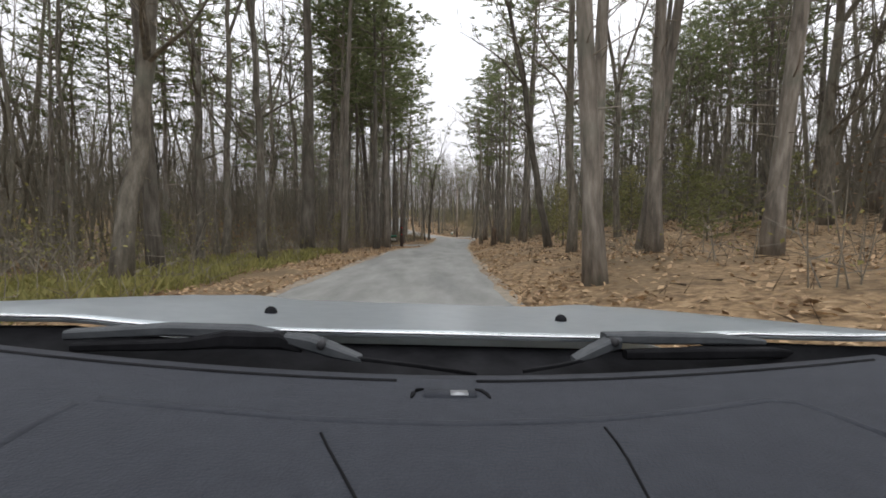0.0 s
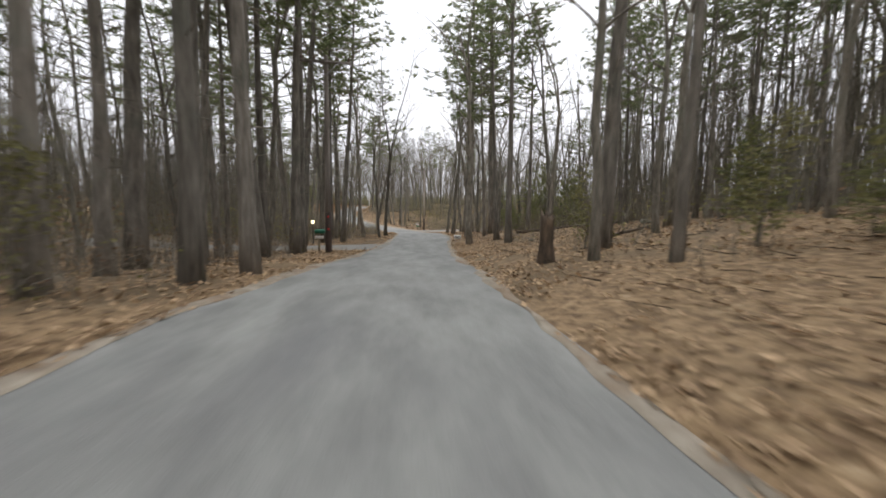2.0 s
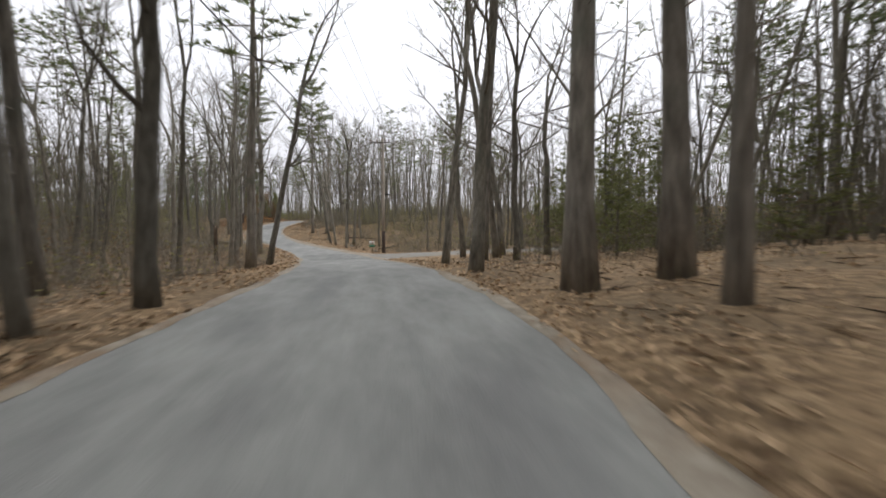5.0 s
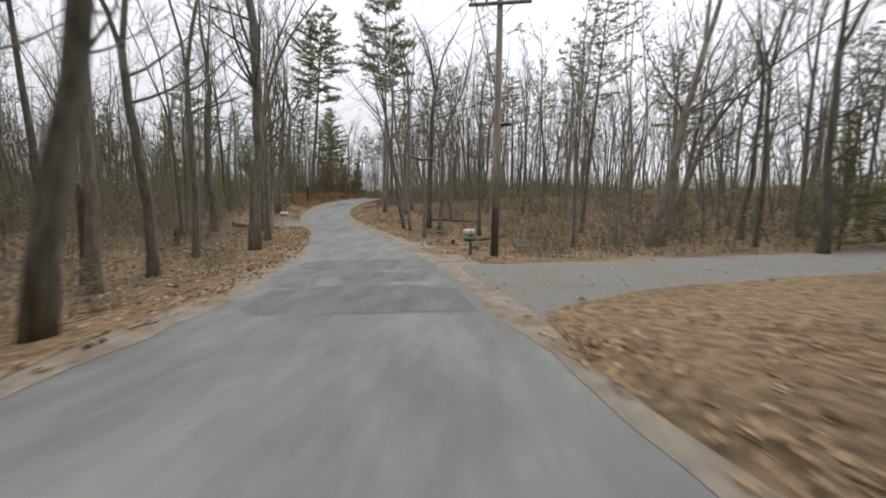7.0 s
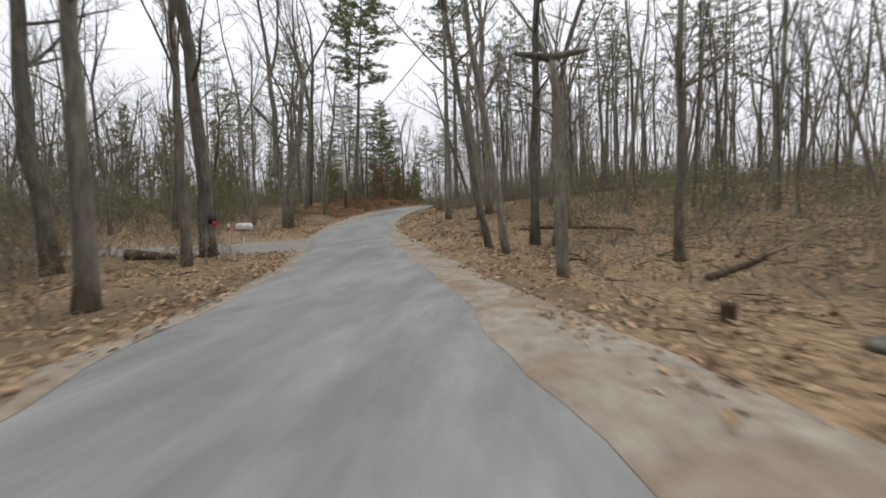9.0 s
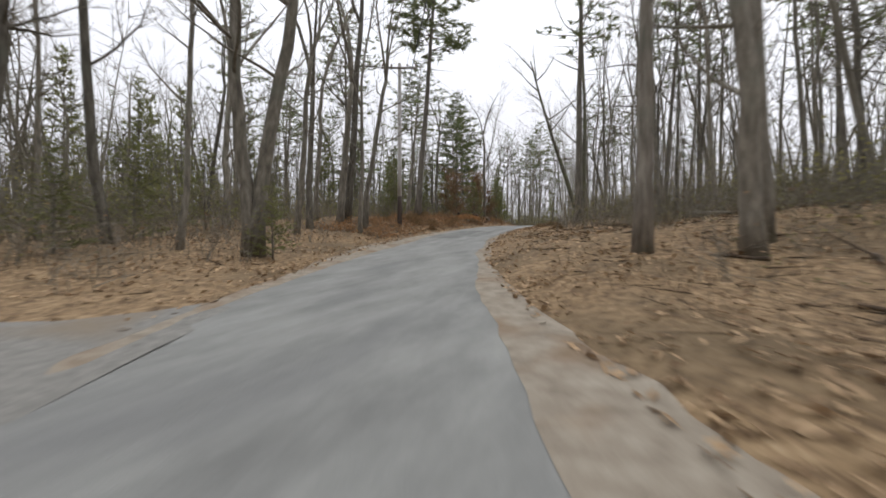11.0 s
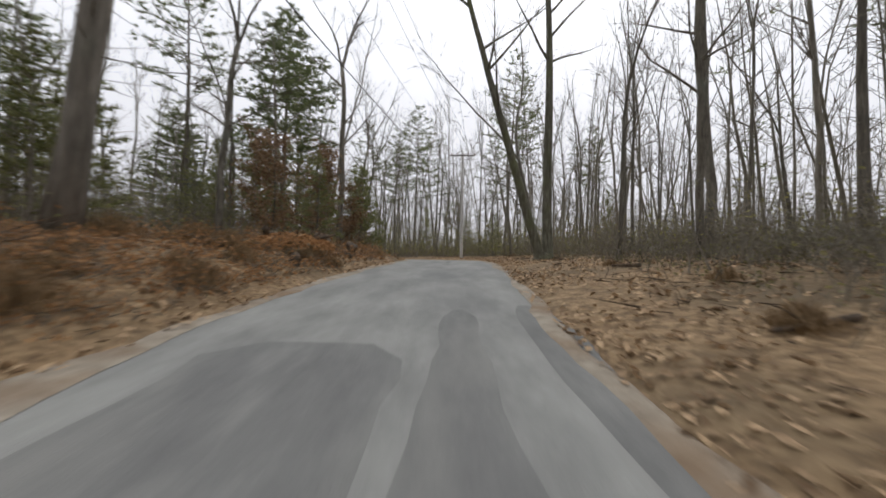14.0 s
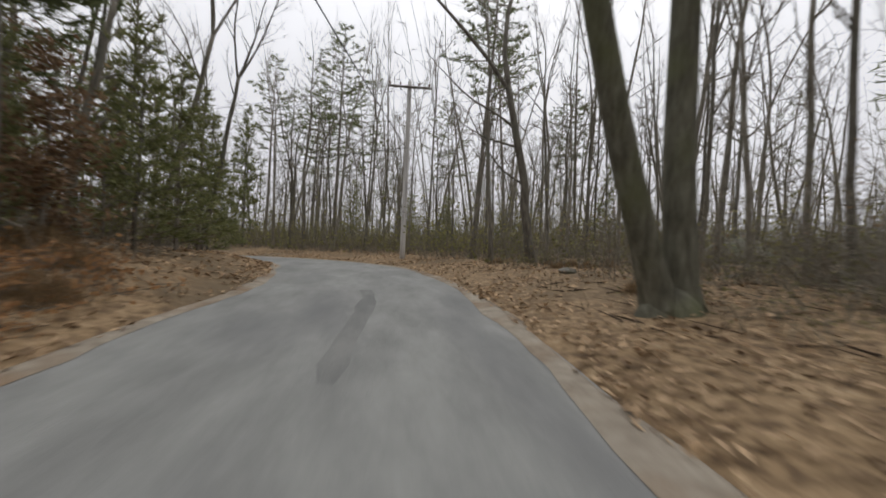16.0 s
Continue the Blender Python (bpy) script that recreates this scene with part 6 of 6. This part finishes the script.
def band(rows, mat, name, parent, label):
    """A solid bar through rows of (x, y, z, width, height), square in section with cut corners."""
    sh = Shape()
    sec = ((-1, -.6), (-.7, -1), (.7, -1), (1, -.6), (1, .6), (.7, 1), (-.7, 1), (-1, .6))
    for x, y, z, w, h in rows:
        sh.v += [Vector((x, y + u * w / 2, z + v * h / 2)) for u, v in sec]
    for i in range(len(rows) - 1):
        for k in range(8):
            q = (k + 1) % 8
            sh.f.append((i * 8 + k, i * 8 + q, i * 8 + 8 + q, i * 8 + 8 + k))
    sh.f += [tuple(range(7, -1, -1)), tuple(range(len(sh.v) - 8, len(sh.v)))]
    return part(name, sh, mat, parent, label, smooth=False)


def build_car():
    car = thing("car", "silver car seen from behind its windscreen, dark dashboard and wipers", "car", at=pose(-0.01, 0.0, 0.0, -0.9, 2.2, 4.05))
    xs = [-0.94 + 1.88 * j / 40 for j in range(41)]
    us = [i / 16 for i in range(17)]

    def hood_z(x, y):
        side = abs(x) / 0.92
        z = 1.037 - 0.108 * (y - 0.93) - 0.5 * max(0, y - 1.72) ** 1.6
        z += 0.046 * side ** 5 * max(0, 1.95 - y) + 0.014 * math.exp(-((abs(x) - 0.72) / 0.13) ** 2) * min(1, (y - 0.9) * 2.5)
        return z

    def rear(x):
        return 0.93 - 0.02 * (x / 0.9) ** 2 - 0.25 * max(0, (abs(x) - 0.78) / 0.16) ** 1.3
    part("hood", sheet([[(x, rear(x) + (1.93 - rear(x)) * u, hood_z(x, rear(x) + (1.93 - rear(x)) * u)) for x in xs] for u in us]), CAR_PAINT, car, "silver painted hood with raised sides")
    edge = Shape()
    edge.tube([Vector((x, rear(x) - 0.004, hood_z(x, rear(x)) + 0.001)) for x in xs], [0.0035] * 41, 6)
    part("hood_edge", edge, CHROME, car, "bright rear edge of the hood")
    for nx, ny in ((-0.475, 1.24), (0.45, 1.24)):
        nz = Shape()
        z = hood_z(nx, ny)
        nz.tube([Vector((nx, ny, z - 0.005)), Vector((nx, ny, z + 0.012)), Vector((nx, ny, z + 0.02))], [0.02, 0.017, 0.008], 10)
        part("washer_nozzle", nz, BLACK, car, "small black washer nozzle")
    part("cowl", sheet([[(x, rear(x) + 0.03 - (rear(x) - 0.63) * u, 1.0 + 0.1 * (abs(x) / 0.94) ** 6 - 0.05 * u) for x in xs] for u in us]), BLACK, car, "black plastic cowl under the windscreen")

    def dz(x, y):
        u = (0.68 - y) / 0.6
        return 1.037 + 0.040 * (abs(x) / 0.72) ** 1.8 * (1 - 0.6 * u) - 0.008 * u - 0.20 * max(0, u - 0.75) ** 2 - 1.2 * max(0, y - 0.662) ** 1.3
    dash = part("dashboard", sheet([[(0.92 * x, 0.68 - 0.6 * u, dz(0.92 * x, 0.68 - 0.6 * u)) for x in xs] for u in us], 0.05), DASH, car, "dark grey grained dashboard top")
    for x0, x1 in ((-0.82, -0.06), (0.075, 0.82)):
        vt = Shape()
        vp = [x0 + (x1 - x0) * k / 16 for k in range(17)]
        vt.tube([Vector((x, 0.636 + 0.012 * (x / 0.8) ** 2, dz(x, 0.636) - 0.001)) for x in vp], [0.0045] * 17, 6)
        part("defroster_slot", vt, BLACK, dash, "long black defroster slot")
    for pts in (((-0.146, 0.468), (-0.130, 0.436), (-0.113, 0.404), (-0.087, 0.354), (-0.07, 0.32)), ((0.225, 0.482), (0.223, 0.445), (0.218, 0.41), (0.205, 0.348), (0.198, 0.32))):
        sm = Shape()
        sm.tube([Vector((x, y, dz(x, y) + 0.0002)) for x, y in pts], [0.0018] * 5, 5)
        part("panel_seam", sm, BLACK, dash, "thin dark seam between dashboard panels")
    # low rounded step that frames the recessed part of the dashboard top
    fr = Shape()
    line = [(-0.47, 0.40), (-0.473, 0.462), (-0.468, 0.51), (-0.45, 0.528), (-0.36, 0.52), (-0.158, 0.503), (0.02, 0.497), (0.225, 0.503), (0.38, 0.52), (0.51, 0.54), (0.548, 0.53), (0.565, 0.49), (0.58, 0.43)]
    fr.tube([Vector((x, y, dz(x, y) - 0.0055)) for x, y in line], [0.009] * 13, 10)
    part("dashboard_step", fr, DASH, dash)
    # sensor: two curved side cheeks, a low body and a pale window
    se = Shape()
    se.box((0.026, 0.588, dz(0.026, 0.588) - 0.001), (0.088, 0.03, 0.008), bevel=0.003)
    sensor = part("sensor", se, DASH, dash, "small grey sensor housing")
    wd = Shape()
    wd.box((0.04, 0.585, dz(0.03, 0.588) + 0.0035), (0.028, 0.018, 0.002), bevel=0.0008)
    part("sensor_window", wd, GREY_METAL, sensor, "pale square sensor window")
    for sx in (-1, 1):
        ck = Shape()
        ck.tube([Vector((0.026 + sx * q, y, dz(0.03, y) + 0.001)) for q, y in ((0.042, 0.604), (0.052, 0.598), (0.058, 0.586), (0.061, 0.572))], [0.002, 0.004, 0.004, 0.002], 6)
        part("sensor_cheek", ck, BLACK, sensor, "curved black edge of the sensor")
    # wipers at rest: a flat arm with its blade, a bracket and a pivot nut each
    for arm, blade, bracket, nut, rod in (
            (((-0.75, 0.85, 1.04, .03, .02), (-0.55, 0.85, 1.056, .035, .024), (-0.38, 0.84, 1.058, .035, .024), (-0.31, 0.83, 1.052, .03, .018)),
             ((-0.72, 0.825, 1.022, .02, .016), (-0.5, 0.82, 1.034, .024, .022), (-0.42, 0.82, 1.046, .026, .034), (-0.31, 0.82, 1.046, .026, .034), (-0.265, 0.82, 1.03, .02, .014)),
             ((-0.30, 0.825, 1.05, .03, .02), (-0.245, 0.82, 1.042, .04, .03), (-0.2, 0.815, 1.03, .04, .026), (-0.14, 0.81, 1.014, .03, .012)), (-0.222, 0.81, 1.04),
             ((-0.15, 0.8, 1.018, .008, .008), (-0.02, 0.79, 1.008, .008, .008), (0.1, 0.78, 0.996, .008, .008))),
            (((0.40, 0.85, 1.062, .03, .018), (0.5, 0.85, 1.062, .035, .026), (0.68, 0.855, 1.062, .03, .022), (0.8, 0.86, 1.056, .02, .012)),
             ((0.44, 0.825, 1.03, .02, .02), (0.62, 0.825, 1.036, .024, .026), (0.8, 0.83, 1.04, .022, .022), (0.88, 0.835, 1.034, .016, .012)),
             ((0.32, 0.82, 1.018, .03, .01), (0.36, 0.825, 1.034, .04, .024), (0.4, 0.83, 1.05, .04, .028), (0.43, 0.835, 1.054, .03, .024)), (0.41, 0.822, 1.056),
             ((0.2, 0.79, 1.0, .008, .008), (0.28, 0.8, 1.01, .008, .008), (0.34, 0.81, 1.02, .008, .008)))):
        wiper = band(arm, WIPER, "wiper_arm", car, "dark grey wiper arm")
        band(blade, BLACK, "wiper_blade", wiper, "black wiper blade")
        band(bracket, WIPER, "wiper_bracket", wiper, "")
        band(rod, BLACK, "wiper_rod", wiper, "thin black wiper rod")
        pv = Shape()
        pv.tube([Vector((nut[0], nut[1] + 0.012, nut[2])), Vector((nut[0], nut[1] - 0.012, nut[2] + 0.004)), Vector((nut[0], nut[1] - 0.016, nut[2] + 0.005))], [0.011, 0.010, 0.006], 10)
        part("pivot_nut", pv, DARK_METAL, wiper, "dark pivot nut")
    # body under the hood and cabin, standing on its wheels
    prof = [(1.98, 0.32), (2.02, 0.6), (1.95, 0.82), (0.9, 0.93), (-0.4, 0.95), (-2.2, 0.95), (-2.45, 0.85), (-2.5, 0.5), (-2.42, 0.3)]
    bd = Shape()
    n = len(prof)
    for x in (-0.94, -0.9, 0.9, 0.94):
        k = 0.0 if abs(x) < 0.92 else 0.03
        bd.v += [Vector((x, y * (1 - k * 0.3), z - k if z > 0.5 else z + k)) for y, z in prof]
    for j in range(3):
        for i in range(n):
            q = (i + 1) % n
            bd.f.append((j * n + i, j * n + q, (j + 1) * n + q, (j + 1) * n + i))
    bd.f.append(tuple(range(n - 1, -1, -1)))
    bd.f.append(tuple(range(3 * n, 4 * n)))
    part("body", bd, CAR_PAINT, car, smooth=False)
    # roof panel out of view, added to keep sky light off the dashboard
    part("shading_roof", sheet([[(x * 0.72, -0.05 - 1.9 * u, 1.56 + 0.05 * math.sin(u * 3.1) - 0.04 * (x / 0.9) ** 2) for x in xs] for u in us], 0.04), CAR_PAINT, car)
    for sx in (-1, 1):
        for (ya, za), (yb, zb) in (((0.62, 0.94), (-0.06, 1.56)), ((-0.9, 0.94), (-0.95, 1.57)), ((-2.2, 0.94), (-1.94, 1.56))):
            pl = Shape()
            pl.tube([Vector((sx * 0.83, ya, za)), Vector((sx * 0.645, yb, zb))], [0.045, 0.035], 8)
            part("pillar", pl, CAR_PAINT, car)
        for wy in (1.25, -1.55):
            wl_ = Shape()
            wl_.tube([Vector((sx * q, wy, 0.33)) for q in (0.70, 0.72, 0.86, 0.905, 0.92)], [0.28, 0.33, 0.335, 0.32, 0.23], 28)
            wh = part("wheel", wl_, TYRE, car, "black tyre")
            rm = Shape()
            rm.tube([Vector((sx * q, wy, 0.33)) for q in (0.905, 0.925, 0.93)], [0.22, 0.2, 0.06], 20)
            part("rim", rm, GREY_METAL, wh, "grey alloy rim")


build_car()
